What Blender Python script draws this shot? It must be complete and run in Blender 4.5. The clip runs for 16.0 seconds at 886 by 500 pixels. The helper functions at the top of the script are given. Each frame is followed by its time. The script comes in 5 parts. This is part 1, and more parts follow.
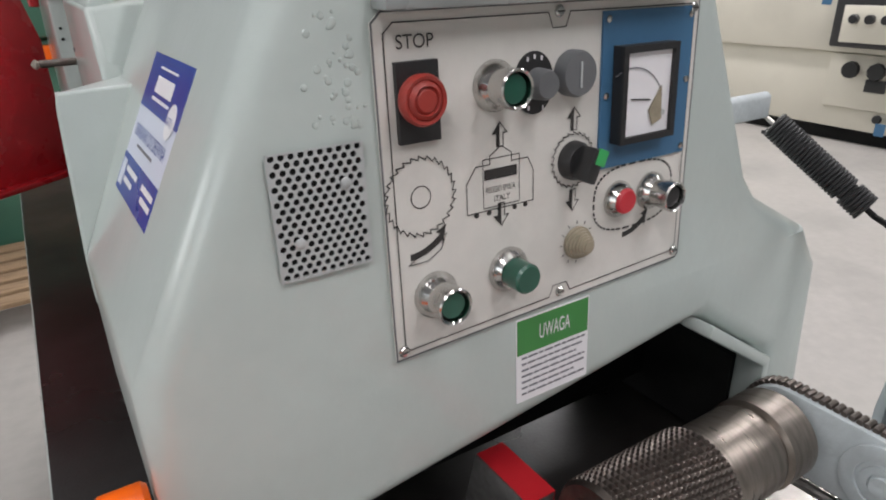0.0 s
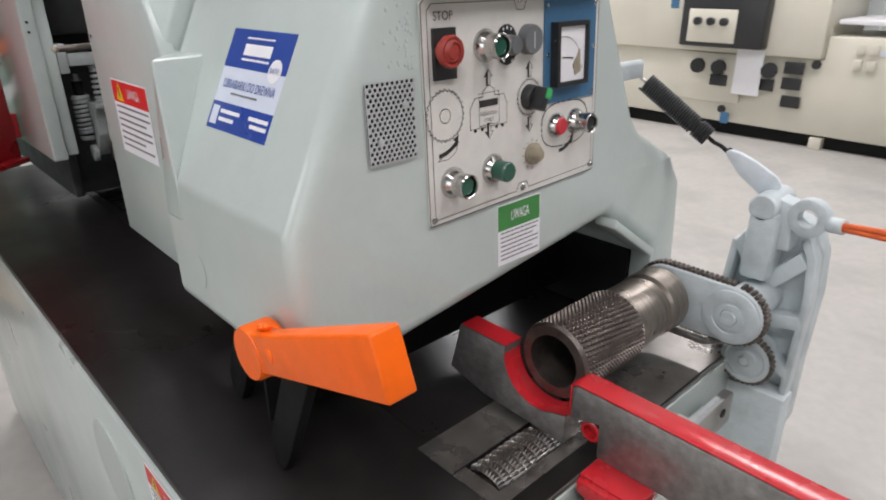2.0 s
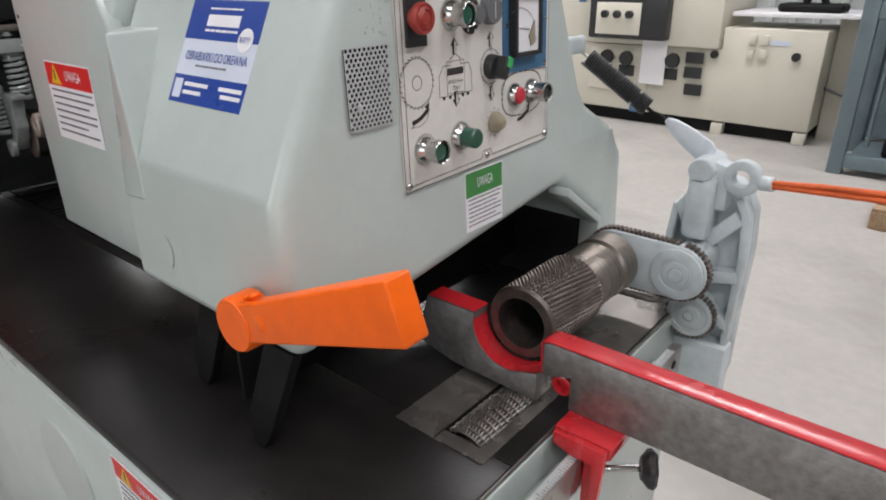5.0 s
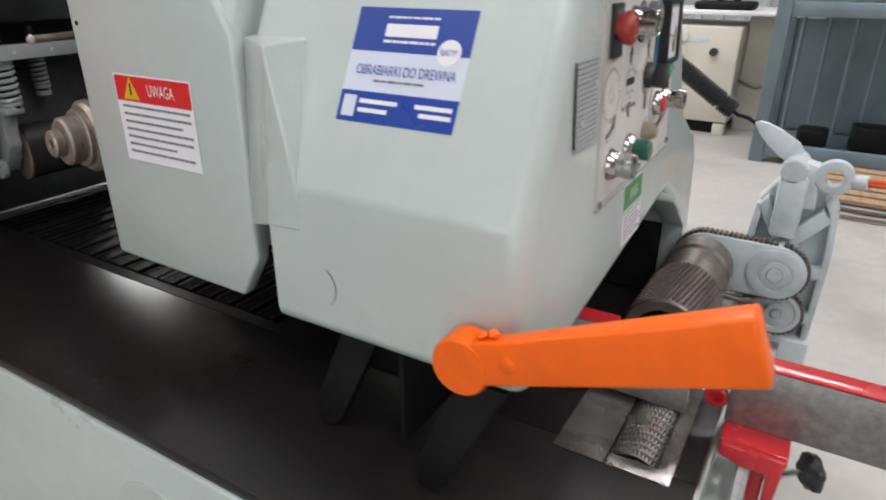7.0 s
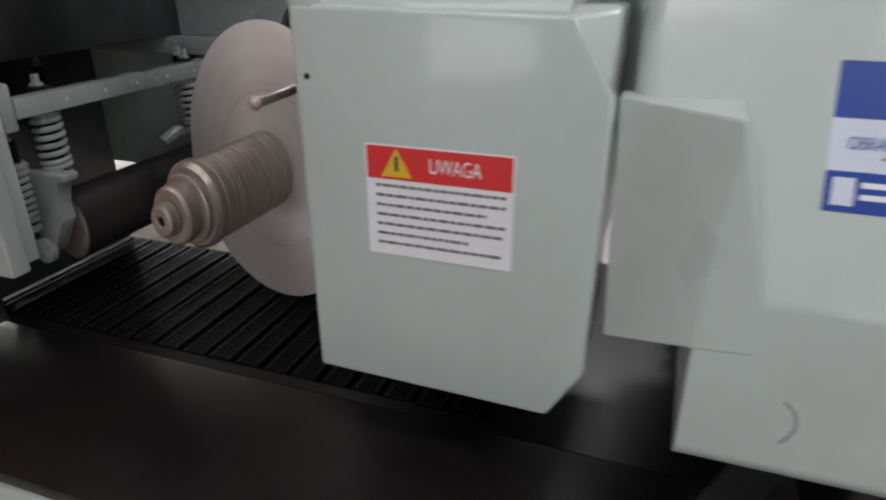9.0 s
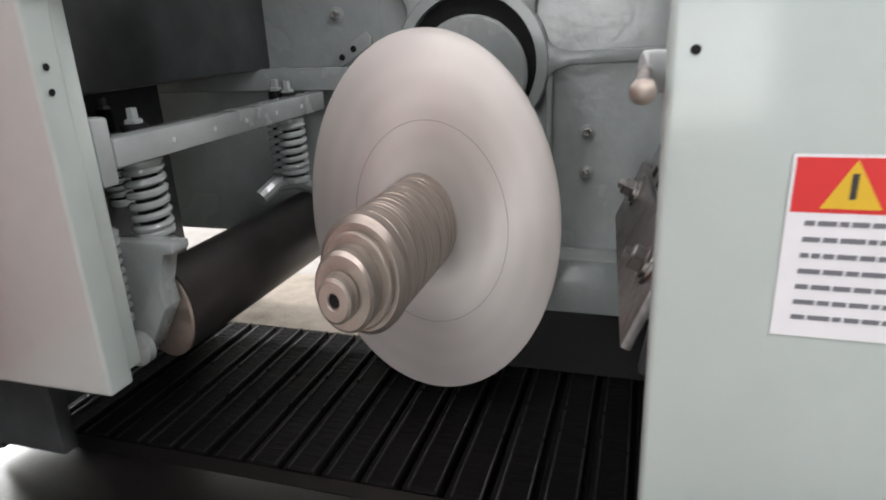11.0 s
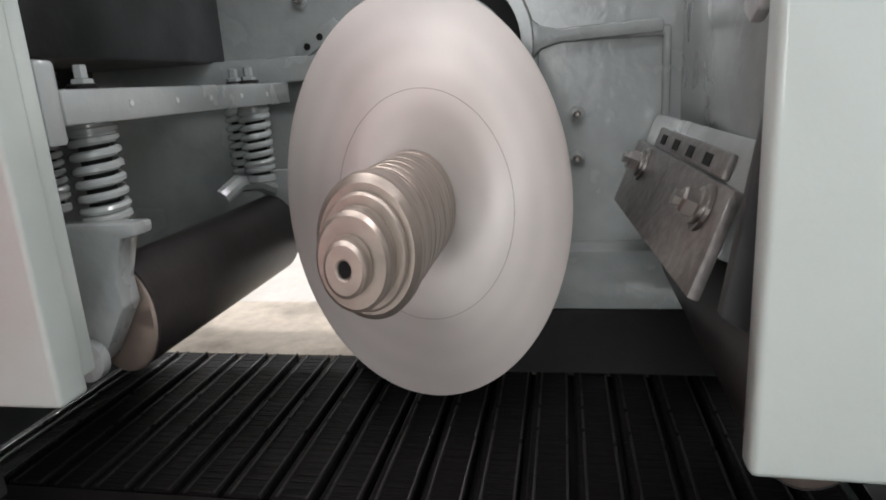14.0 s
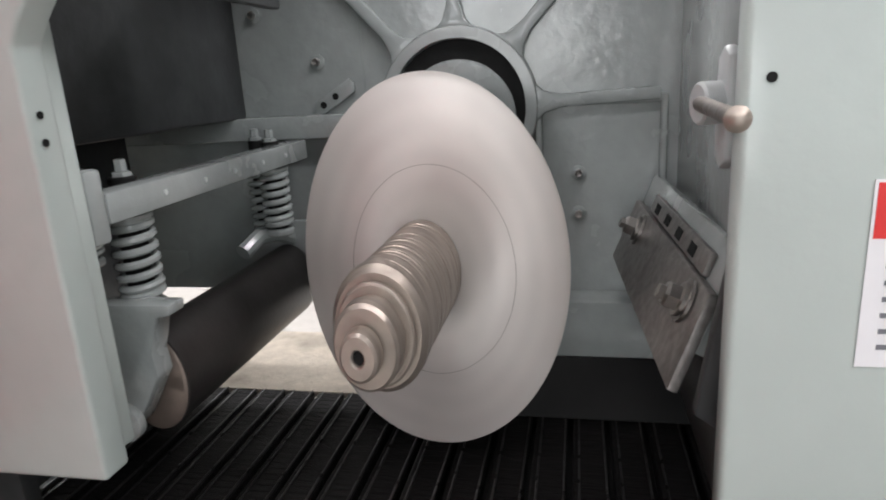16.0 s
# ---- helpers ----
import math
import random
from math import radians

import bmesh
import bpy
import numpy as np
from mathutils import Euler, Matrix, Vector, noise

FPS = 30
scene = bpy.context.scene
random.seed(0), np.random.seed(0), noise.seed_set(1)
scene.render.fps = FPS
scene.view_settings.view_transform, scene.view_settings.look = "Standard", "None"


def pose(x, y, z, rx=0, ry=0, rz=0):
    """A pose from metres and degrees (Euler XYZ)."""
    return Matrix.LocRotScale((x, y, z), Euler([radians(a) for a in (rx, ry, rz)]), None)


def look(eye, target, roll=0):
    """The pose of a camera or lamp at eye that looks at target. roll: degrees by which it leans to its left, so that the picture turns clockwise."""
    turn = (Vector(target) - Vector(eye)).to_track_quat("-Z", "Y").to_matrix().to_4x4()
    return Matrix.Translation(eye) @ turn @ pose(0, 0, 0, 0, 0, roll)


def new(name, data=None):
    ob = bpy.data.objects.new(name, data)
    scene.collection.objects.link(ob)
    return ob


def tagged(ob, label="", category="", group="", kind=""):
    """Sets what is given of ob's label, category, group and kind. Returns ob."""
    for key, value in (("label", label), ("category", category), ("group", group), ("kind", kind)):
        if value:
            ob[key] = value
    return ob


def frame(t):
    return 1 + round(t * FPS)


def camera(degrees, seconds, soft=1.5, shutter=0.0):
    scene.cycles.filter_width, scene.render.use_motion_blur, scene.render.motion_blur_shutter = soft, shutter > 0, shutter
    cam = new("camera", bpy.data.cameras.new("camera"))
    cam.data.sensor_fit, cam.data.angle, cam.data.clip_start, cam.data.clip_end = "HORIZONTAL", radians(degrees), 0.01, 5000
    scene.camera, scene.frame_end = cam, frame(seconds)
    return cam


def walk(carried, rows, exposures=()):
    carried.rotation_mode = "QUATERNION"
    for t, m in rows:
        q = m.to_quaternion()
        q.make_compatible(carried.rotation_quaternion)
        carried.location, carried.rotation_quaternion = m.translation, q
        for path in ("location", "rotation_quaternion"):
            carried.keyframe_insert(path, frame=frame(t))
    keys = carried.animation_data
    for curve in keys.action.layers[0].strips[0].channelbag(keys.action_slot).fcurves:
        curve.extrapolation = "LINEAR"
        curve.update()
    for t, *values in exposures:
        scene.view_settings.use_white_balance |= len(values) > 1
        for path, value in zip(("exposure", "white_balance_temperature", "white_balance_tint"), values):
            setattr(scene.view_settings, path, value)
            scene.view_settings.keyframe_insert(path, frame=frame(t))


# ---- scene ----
cam = camera(68.96, 16.0, soft=1.9, shutter=0.4)
PATH = [
    (0, (-0.0654, -0.3478, 1.4227), (0.4213, 0.4311, 1.0271), -1.29),
    (0.5, (-0.0844, -0.3655, 1.4175), (0.4365, 0.3940, 1.0277), -1.05),
    (1, (-0.1544, -0.4261, 1.4259), (0.4017, 0.3078, 1.0359), -0.93),
    (1.5, (-0.2427, -0.4870, 1.4058), (0.3338, 0.2307, 1.0152), -0.73),
    (2, (-0.3197, -0.4870, 1.4217), (0.3041, 0.1888, 1.0291), -0.60),
    (2.5, (-0.3567, -0.4806, 1.4386), (0.3114, 0.1478, 1.0402), -0.38),
    (3, (-0.3688, -0.4805, 1.4399), (0.3150, 0.1286, 1.0382), -0.27),
    (3.2, (-0.3697, -0.4706, 1.4422), (0.3172, 0.1327, 1.0370), -0.10),
    (5.5, (-0.3989, -0.4588, 1.3758), (0.3205, 0.1147, 0.9841), -0.53),
    (6, (-0.4437, -0.4365, 1.3632), (0.2933, 0.1166, 0.9746), -0.32),
    (6.5, (-0.4886, -0.3462, 1.3848), (0.2652, 0.1817, 0.9935), 0.19),
    (7, (-0.5125, -0.1896, 1.4053), (0.2725, 0.2815, 1.0029), 0.05),
    (7.5, (-0.5517, -0.0359, 1.4538), (0.2801, 0.3460, 1.0511), 0.54),
    (8, (-0.5713, 0.0980, 1.4974), (0.2786, 0.4354, 1.0925), 0.46),
    (8.5, (-0.5814, 0.1920, 1.4768), (0.2888, 0.4914, 1.0854), 0.91),
    (9, (-0.5403, 0.3432, 1.4390), (0.3178, 0.6488, 1.0264), -0.07),
    (9.5, (-0.5253, 0.4930, 1.4069), (0.3410, 0.8374, 1.0450), -0.37),
    (9.7, (-0.5113, 0.5075, 1.4563), (0.3037, 0.9106, 1.0400), -2.68),
    (12, (-0.3668, 0.8007, 1.2682), (0.5781, 0.9979, 1.0067), -3.22),
    (12.5, (-0.3666, 0.7968, 1.2585), (0.5796, 0.9925, 1.0006), -3.36),
    (13, (-0.3690, 0.7963, 1.2557), (0.5789, 0.9867, 1.0001), -3.47),
    (13.5, (-0.3713, 0.7961, 1.2594), (0.5774, 0.9830, 1.0044), -3.47),
    (14, (-0.3683, 0.7929, 1.2565), (0.5811, 0.9791, 1.0035), -3.56),
    (14.5, (-0.3714, 0.7864, 1.2625), (0.5775, 0.9744, 1.0086), -3.57),
    (15, (-0.3705, 0.7782, 1.2860), (0.5771, 0.9668, 1.0282), -3.61),
    (15.5, (-0.3728, 0.7604, 1.3463), (0.5721, 0.9526, 1.0812), -3.58),
    (16, (-0.3955, 0.7755, 1.3500), (0.5473, 0.9808, 1.0872), -3.42),
]
EXPOSURES = [(0.0, -0.45), (1.5, -0.3), (3.0, -0.2), (5.5, -0.37), (6.5, -0.3), (7.0, -0.25), (7.5, -0.2), (8.0, -0.6), (8.5, -0.85), (9.0, -0.7), (9.7, -0.35), (12.0, 0.34), (14.5, 0.30), (16.0, 0.2)]
walk(cam, [(t, look(eye, target, roll)) for t, eye, target, roll in PATH], EXPOSURES)

# ---- world and lamps ----
world = bpy.data.worlds.new("hall_sky")
scene.world = world
world.use_nodes = True
wn = world.node_tree
sky = wn.nodes.new("ShaderNodeTexSky")
sky.sky_type, sky.sun_disc = "NISHITA", False
sky.sun_elevation, sky.sun_rotation = radians(40), radians(200)
wn.links.new(sky.outputs[0], wn.nodes["Background"].inputs[0])
wn.nodes["Background"].inputs[1].default_value = 0.1


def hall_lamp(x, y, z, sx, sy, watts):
    """A strip light assumed under the roof, shining down; none is in view."""
    data = bpy.data.lights.new("assumed_strip_light", "AREA")
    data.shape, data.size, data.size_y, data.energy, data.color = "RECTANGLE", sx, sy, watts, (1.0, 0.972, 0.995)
    new("assumed_strip_light", data).matrix_world = pose(x, y, z)


# Assumed lamps: places and powers are invented to balance the light.
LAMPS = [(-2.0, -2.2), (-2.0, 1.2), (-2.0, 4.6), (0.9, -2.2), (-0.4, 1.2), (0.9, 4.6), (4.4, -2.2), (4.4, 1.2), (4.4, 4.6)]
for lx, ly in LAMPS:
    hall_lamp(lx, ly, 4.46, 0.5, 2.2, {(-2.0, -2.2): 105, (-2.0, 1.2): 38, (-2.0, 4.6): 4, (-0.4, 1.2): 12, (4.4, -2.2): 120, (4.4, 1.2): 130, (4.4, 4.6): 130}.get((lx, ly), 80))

# daylight through an unseen west gate, inferred from the hood corner's highlight
gate_light = bpy.data.lights.new("gate_daylight", "AREA")
gate_light.shape, gate_light.size, gate_light.size_y, gate_light.energy, gate_light.color = "RECTANGLE", 3.2, 4.0, 110, (0.95, 0.98, 1.0)
new("gate_daylight", gate_light).matrix_world = look((-8.30, -3.6, 2.1), (-2.0, -2.6, 1.2))
# fill lamp added in an invented window of the west wall
west_fill = bpy.data.lights.new("added_west_fill", "AREA")
west_fill.shape, west_fill.size, west_fill.size_y, west_fill.energy, west_fill.color = "RECTANGLE", 3.0, 2.4, 115, (0.98, 0.99, 1.0)
new("added_west_fill", west_fill).matrix_world = look((-8.35, 2.2, 2.2), (0.0, 0.6, 1.1))
# daylight through an unseen north gate, inferred from the bright floor behind
north_light = bpy.data.lights.new("gate_daylight", "AREA")
north_light.shape, north_light.size, north_light.size_y, north_light.energy, north_light.color = "RECTANGLE", 3.2, 3.6, 600, (1.0, 0.99, 0.97)
new("gate_daylight", north_light).matrix_world = look((6.2, 9.85, 1.9), (3.2, 2.5, 0.2))

# ---- materials ----


def mat(name, color, rough=0.5, metal=0.0, var=0.08, scale=40, stain=0.1, stain_scale=4, bump=0.05, bump_scale=200, coat=0.0, stretch=(1, 1, 1), rvar=0.1, spec=0.5):
    m = bpy.data.materials.new(name)
    m.use_nodes = True
    n, l = m.node_tree.nodes, m.node_tree.links
    b = n["Principled BSDF"]
    co = n.new("ShaderNodeTexCoord")
    mp = n.new("ShaderNodeMapping")
    mp.inputs["Scale"].default_value = stretch
    l.new(co.outputs["Object"], mp.inputs["Vector"])

    def noise_tex(s, detail):
        t = n.new("ShaderNodeTexNoise")
        t.inputs["Scale"].default_value, t.inputs["Detail"].default_value = s, detail
        l.new(mp.outputs[0], t.inputs["Vector"])
        return t

    def mix(a, bb, fac, mode="MIX"):
        x = n.new("ShaderNodeMix")
        x.data_type, x.blend_type = "RGBA", mode
        for sock, v in ((0, fac), (6, a), (7, bb)):
            if hasattr(v, "links"):
                l.new(v, x.inputs[sock])
            else:
                x.inputs[sock].default_value = v
        return x.outputs[2]

    def ramp(sock, lo, hi):
        r = n.new("ShaderNodeMapRange")
        r.inputs["From Min"].default_value, r.inputs["From Max"].default_value = lo, hi
        l.new(sock, r.inputs["Value"])
        return r.outputs[0]

    lo = tuple(c * (1 - var) for c in color) + (1,)
    hi = tuple(min(1, c * (1 + var)) for c in color) + (1,)
    fine, big = noise_tex(scale, 5), noise_tex(stain_scale, 6)
    col = mix(lo, hi, ramp(fine.outputs[0], 0.3, 0.7))
    dark = tuple(c * (1 - 2.5 * stain) for c in color) + (1,)
    col = mix(col, dark, ramp(big.outputs[0], 0.5, 0.78))
    l.new(col, b.inputs["Base Color"])
    r = n.new("ShaderNodeMapRange")
    r.inputs["From Min"].default_value, r.inputs["From Max"].default_value = 0.3, 0.7
    r.inputs["To Min"].default_value, r.inputs["To Max"].default_value = max(0.02, rough - rvar), min(1, rough + rvar)
    l.new(big.outputs[0], r.inputs["Value"])
    l.new(r.outputs[0], b.inputs["Roughness"])
    b.inputs["Metallic"].default_value = metal
    b.inputs["Specular IOR Level"].default_value = spec
    b.inputs["Coat Weight"].default_value = coat
    b.inputs["Coat Roughness"].default_value = 0.12
    if bump:
        t = noise_tex(bump_scale, 3)
        bp = n.new("ShaderNodeBump")
        bp.inputs["Strength"].default_value, bp.inputs["Distance"].default_value = bump, 0.002
        l.new(t.outputs[0], bp.inputs["Height"])
        l.new(bp.outputs[0], b.inputs["Normal"])
    return m


PAINT = mat("grey_green_paint", (0.47, 0.525, 0.50), 0.36, var=0.025, stain=0.035, stain_scale=5, bump=0.16, bump_scale=90, coat=0.6)
LEDGE = mat("dusty_grey_green_paint", (0.44, 0.46, 0.42), 0.5, var=0.08, scale=25, stain=0.14, stain_scale=30, bump=0.3, bump_scale=160)
DUSTY = mat("sawdust_on_steel", (0.50, 0.44, 0.36), 0.8, var=0.12, scale=45, stain=0.22, stain_scale=9, bump=0.5, bump_scale=140)
# Darker than PAINT to dim the chamber; shade is put into the colour.
CAST = mat("casting_paint_shade_in", (0.30, 0.322, 0.318), 0.22, var=0.05, stain=0.08, stain_scale=9, bump=0.5, bump_scale=70, coat=0.5)
ARM = mat("light_grey_arm_paint", (0.52, 0.57, 0.585), 0.42, var=0.05, stain=0.10, stain_scale=22, bump=0.45, bump_scale=150, coat=0.1)
WHITE_PLATE = mat("pale_lever_paint", (0.66, 0.71, 0.75), 0.45, var=0.05, stain=0.08, stain_scale=40, bump=0.2)
IVORY = mat("ivory_enamel_panel", (0.66, 0.64, 0.60), 0.42, var=0.03, scale=60, stain=0.06, stain_scale=14, bump=0.05, bump_scale=300)
INK = mat("black_ink", (0.03, 0.028, 0.027), 0.5, var=0.15, bump=0)
BLACK = mat("black_plastic", (0.022, 0.022, 0.023), 0.38, var=0.1, bump=0.08)
# Black paint; also fills openings, bores and gaps where only shade lies.
DARK = mat("matt_black_and_shade", (0.008, 0.008, 0.008), 0.6, spec=0.2, var=0.2, stain=0.1, bump=0.2)
CHROME = mat("worn_chrome", (0.56, 0.55, 0.53), 0.22, 1.0, var=0.05, stain=0.12, stain_scale=60, bump=0.03)
STEEL = mat("ground_steel", (0.40, 0.38, 0.36), 0.36, 1.0, var=0.12, scale=25, stain=0.2, stain_scale=12, bump=0.15, bump_scale=250)
FENCE = mat("mill_scale_steel", (0.30, 0.285, 0.275), 0.5, 0.85, var=0.2, scale=90, stain=0.16, stain_scale=16, bump=0.35, bump_scale=220)
INSERT = mat("worn_dark_insert_steel", (0.30, 0.28, 0.262), 0.30, 0.8, var=0.25, scale=40, stain=0.2, stain_scale=20, bump=0.15, bump_scale=200)
KNURL = mat("oily_knurled_steel", (0.17, 0.145, 0.13), 0.40, 0.9, var=0.2, scale=80, stain=0.18, stain_scale=25, bump=0.3, bump_scale=180)
TABLE = mat("oiled_black_table_iron", (0.013, 0.0115, 0.011), 0.33, 0.0, spec=0.32, var=0.25, scale=30, stain=0.2, stain_scale=5, bump=0.12, bump_scale=260, rvar=0.07)
RED = mat("glossy_red_paint", (0.52, 0.018, 0.026), 0.28, var=0.06, stain=0.08, stain_scale=12, bump=0.12, bump_scale=80, coat=0.4)
ORANGE = mat("orange_paint", (0.90, 0.135, 0.003), 0.40, var=0.05, stain=0.06, stain_scale=14, bump=0.2, bump_scale=70, coat=0.12, spec=0.3)
CORD = mat("orange_cord", (0.75, 0.13, 0.03), 0.7, var=0.2, bump=0.5, bump_scale=600)
REDBTN = mat("faded_red_button", (0.32, 0.035, 0.026), 0.45, var=0.1, stain=0.1, stain_scale=60, bump=0.05)
REDCAP = mat("bright_red_cap", (0.55, 0.03, 0.045), 0.4, var=0.05, bump=0.02)
GREENBTN = mat("dark_green_button", (0.012, 0.085, 0.055), 0.3, var=0.1, bump=0.02, coat=0.3)
GREENLIT = mat("green_pointer", (0.05, 0.42, 0.12), 0.4, var=0.05, bump=0.02)
GREY_PLASTIC = mat("grey_plastic", (0.13, 0.135, 0.14), 0.5, var=0.08, bump=0.08)
BLUE = mat("blue_plate", (0.055, 0.15, 0.27), 0.38, var=0.06, stain=0.08, stain_scale=40, bump=0.05)
LENS = mat("clouded_lens", (0.30, 0.26, 0.19), 0.35, var=0.1, stain=0.12, stain_scale=90, bump=0.05)
PAPER = mat("white_label", (0.78, 0.77, 0.79), 0.4, var=0.02, stain=0.02, bump=0.02)
LABRED = mat("label_red", (0.66, 0.025, 0.025), 0.4, var=0.03, bump=0.02)
LABGREEN = mat("label_green", (0.045, 0.22, 0.05), 0.4, var=0.04, bump=0.02)
LABBLUE = mat("label_blue", (0.022, 0.06, 0.30), 0.35, var=0.04, bump=0.02)
LABPALE = mat("label_pale_lilac", (0.60, 0.64, 0.74), 0.4, var=0.02, bump=0.02)
YELLOW = mat("warning_yellow", (0.72, 0.45, 0.02), 0.4, var=0.04, bump=0.02)
GREYINK = mat("grey_print", (0.16, 0.16, 0.18), 0.5, var=0.05, bump=0)
PERF = mat("perforated_steel", (0.50, 0.52, 0.52), 0.45, 0.2, var=0.04, stain=0.04, bump=0.05)
GLASS = bpy.data.materials.new("meter_glass")
GLASS.use_nodes = True
gb = GLASS.node_tree.nodes["Principled BSDF"]
gb.inputs["Transmission Weight"].default_value, gb.inputs["Roughness"].default_value, gb.inputs["IOR"].default_value = 1.0, 0.05, 1.45
BLADE = mat("pale_blade_steel", (0.74, 0.685, 0.65), 0.42, 0.35, var=0.04, scale=12, stain=0.04, stain_scale=6, bump=0.03)
BLADE.node_tree.nodes["Principled BSDF"].inputs["Anisotropic"].default_value = 0.75
radial = BLADE.node_tree.nodes.new("ShaderNodeTangent")
radial.direction_type, radial.axis = "RADIAL", "X"
BLADE.node_tree.links.new(radial.outputs[0], BLADE.node_tree.nodes["Principled BSDF"].inputs["Tangent"])
bn, bl = BLADE.node_tree.nodes, BLADE.node_tree.links
bco, bmp, bwave, bramp, bmul = bn.new("ShaderNodeTexCoord"), bn.new("ShaderNodeMapping"), bn.new("ShaderNodeTexWave"), bn.new("ShaderNodeMapRange"), bn.new("ShaderNodeMix")
bmp.inputs["Location"].default_value, bmp.inputs["Scale"].default_value = (0, -0.947 / 0.70, -1.121), (0, 1 / 0.70, 1)
bwave.wave_type, bwave.rings_direction = "RINGS", "X"
bwave.inputs["Scale"].default_value, bwave.inputs["Distortion"].default_value, bwave.inputs["Detail"].default_value = 9.0, 2.2, 3.0
bwave.inputs["Detail Scale"].default_value = 0.6
bramp.inputs["To Min"].default_value, bramp.inputs["To Max"].default_value = 0.965, 1.0
bmul.data_type, bmul.blend_type = "RGBA", "MULTIPLY"
bmul.inputs[0].default_value = 1.0
old = bn["Principled BSDF"].inputs["Base Color"].links[0].from_socket
bl.new(bco.outputs["Object"], bmp.inputs["Vector"])
bl.new(bmp.outputs[0], bwave.inputs["Vector"])
bl.new(bwave.outputs["Fac"], bramp.inputs["Value"])
bl.new(old, bmul.inputs[6])
bl.new(bramp.outputs[0], bmul.inputs[7])
bl.new(bmul.outputs[2], bn["Principled BSDF"].inputs["Base Color"])
ARBOR = mat("brown_arbor_steel", (0.42, 0.362, 0.315), 0.40, 0.65, var=0.10, scale=60, stain=0.14, stain_scale=30, bump=0.06, stretch=(6, 1, 1))
TURNED = mat("oily_turned_steel", (0.27, 0.235, 0.205), 0.36, 0.85, var=0.12, scale=60, stain=0.16, stain_scale=24, bump=0.08, stretch=(6, 1, 1))
ROLLER = mat("black_roller_rubber", (0.026, 0.023, 0.022), 0.42, 0.2, var=0.2, scale=40, stain=0.15, bump=0.1)
RINGSTEEL = mat("rubbed_roller_end", (0.26, 0.21, 0.18), 0.45, 0.7, var=0.1, stain=0.12, stain_scale=40)
SLAT = mat("black_track_slat", (0.0075, 0.007, 0.007), 0.5, 0.0, spec=0.05, var=0.3, scale=60, stain=0.2, stain_scale=18, bump=0.8, bump_scale=30, stretch=(18, 1, 1))
RIDGE = mat("rubbed_slat_ridge", (0.011, 0.010, 0.010), 0.34, 0.0, var=0.4, scale=50, stain=0.3, stain_scale=20, bump=0.4, bump_scale=120)
CONCRETE = mat("polished_concrete", (0.40, 0.38, 0.355), 0.5, var=0.05, scale=18, stain=0.13, stain_scale=1.1, bump=0.1, bump_scale=60, rvar=0.18)
CREAM = mat("cream_machine_paint", (0.62, 0.59, 0.50), 0.45, var=0.03, scale=3, stain=0.06, stain_scale=1.2, bump=0.05)
RACK = mat("blue_grey_rack_steel", (0.16, 0.21, 0.235), 0.45, 0.3, var=0.08, scale=6, stain=0.12, stain_scale=2, bump=0.05)
WALLM = mat("pale_metal_sheet_wall", (0.46, 0.48, 0.48), 0.5, 0.2, var=0.03, scale=3, stain=0.06, stain_scale=0.8, bump=0.05)
# Dark so that the chamber's rear reads dim; shade is in the colour.
SHADED = mat("dark_iron_shade_in", (0.055, 0.058, 0.06), 0.5, 0.2, var=0.2, scale=30, stain=0.15, stain_scale=8, bump=0.3, bump_scale=90)
ROOF = mat("hall_roof", (0.30, 0.30, 0.31), 0.7, var=0.04, scale=2, stain=0.05, stain_scale=0.7, bump=0)
GREENM = mat("green_machine_paint", (0.055, 0.15, 0.10), 0.45, var=0.06, scale=5, stain=0.12, stain_scale=3, bump=0.05)
WOOD = mat("pallet_wood", (0.33, 0.22, 0.13), 0.75, var=0.15, scale=12, stain=0.15, stain_scale=4, bump=0.3, stretch=(1, 8, 8))
# Glow for the assumed roof lamps.
LAMPGLOW = bpy.data.materials.new("lamp_diffuser")
LAMPGLOW.use_nodes = True
lb = LAMPGLOW.node_tree.nodes["Principled BSDF"]
lb.inputs["Emission Color"].default_value, lb.inputs["Emission Strength"].default_value = (1, 0.972, 0.995, 1), 3.0

# ---- mesh helpers ----
FRONT = Matrix(((1, 0, 0, 0), (0, 0.047, -1, -0.05405), (0, 1, 0, 0), (0, 0, 0, 1)))   # across, up, out of the front face
DOOR = Matrix(((0, 0, -1, 0), (-1, 0, 0, 0), (0, 1, 0, 0), (0, 0, 0, 1)))               # along -y, up, out of the side
APRON = Matrix(((0, 0, -1, -0.155), (-1, 0, 0, 0), (0, 1, 0, 0), (0, 0, 0, 1)))
SLOPE = Matrix(((0, 0.447, -0.894, -0.0537), (-1, 0, 0, 0), (0, 0.894, 0.447, 1.2), (0, 0, 0, 1)))  # the hood's sloping side


def finish(bm, bevel=0.0, seg=2, angle=30, skip=None):
    bmesh.ops.recalc_face_normals(bm, faces=bm.faces)
    if bevel:
        es = [e for e in bm.edges if len(e.link_faces) == 2 and e.calc_face_angle(0) > radians(angle) and not (skip and all(skip(v.co) for v in e.verts))]
        bmesh.ops.bevel(bm, geom=es, offset=bevel, offset_type="OFFSET", segments=seg, profile=0.5, affect="EDGES", clamp_overlap=True)
    return bm


def box(lo, hi, bevel=0.0, bm=None, seg=2):
    own = bmesh.new()
    bmesh.ops.create_cube(own, size=1)
    for v in own.verts:
        v.co = Vector([(a + b) / 2 + c * (b - a) for a, b, c in zip(lo, hi, v.co)])
    finish(own, bevel, seg)
    return merge(bm, own)


def merge(bm, own):
    if bm is None:
        return own
    me = bpy.data.meshes.new("tmp")
    own.to_mesh(me)
    own.free()
    bm.from_mesh(me)
    bpy.data.meshes.remove(me)
    return bm


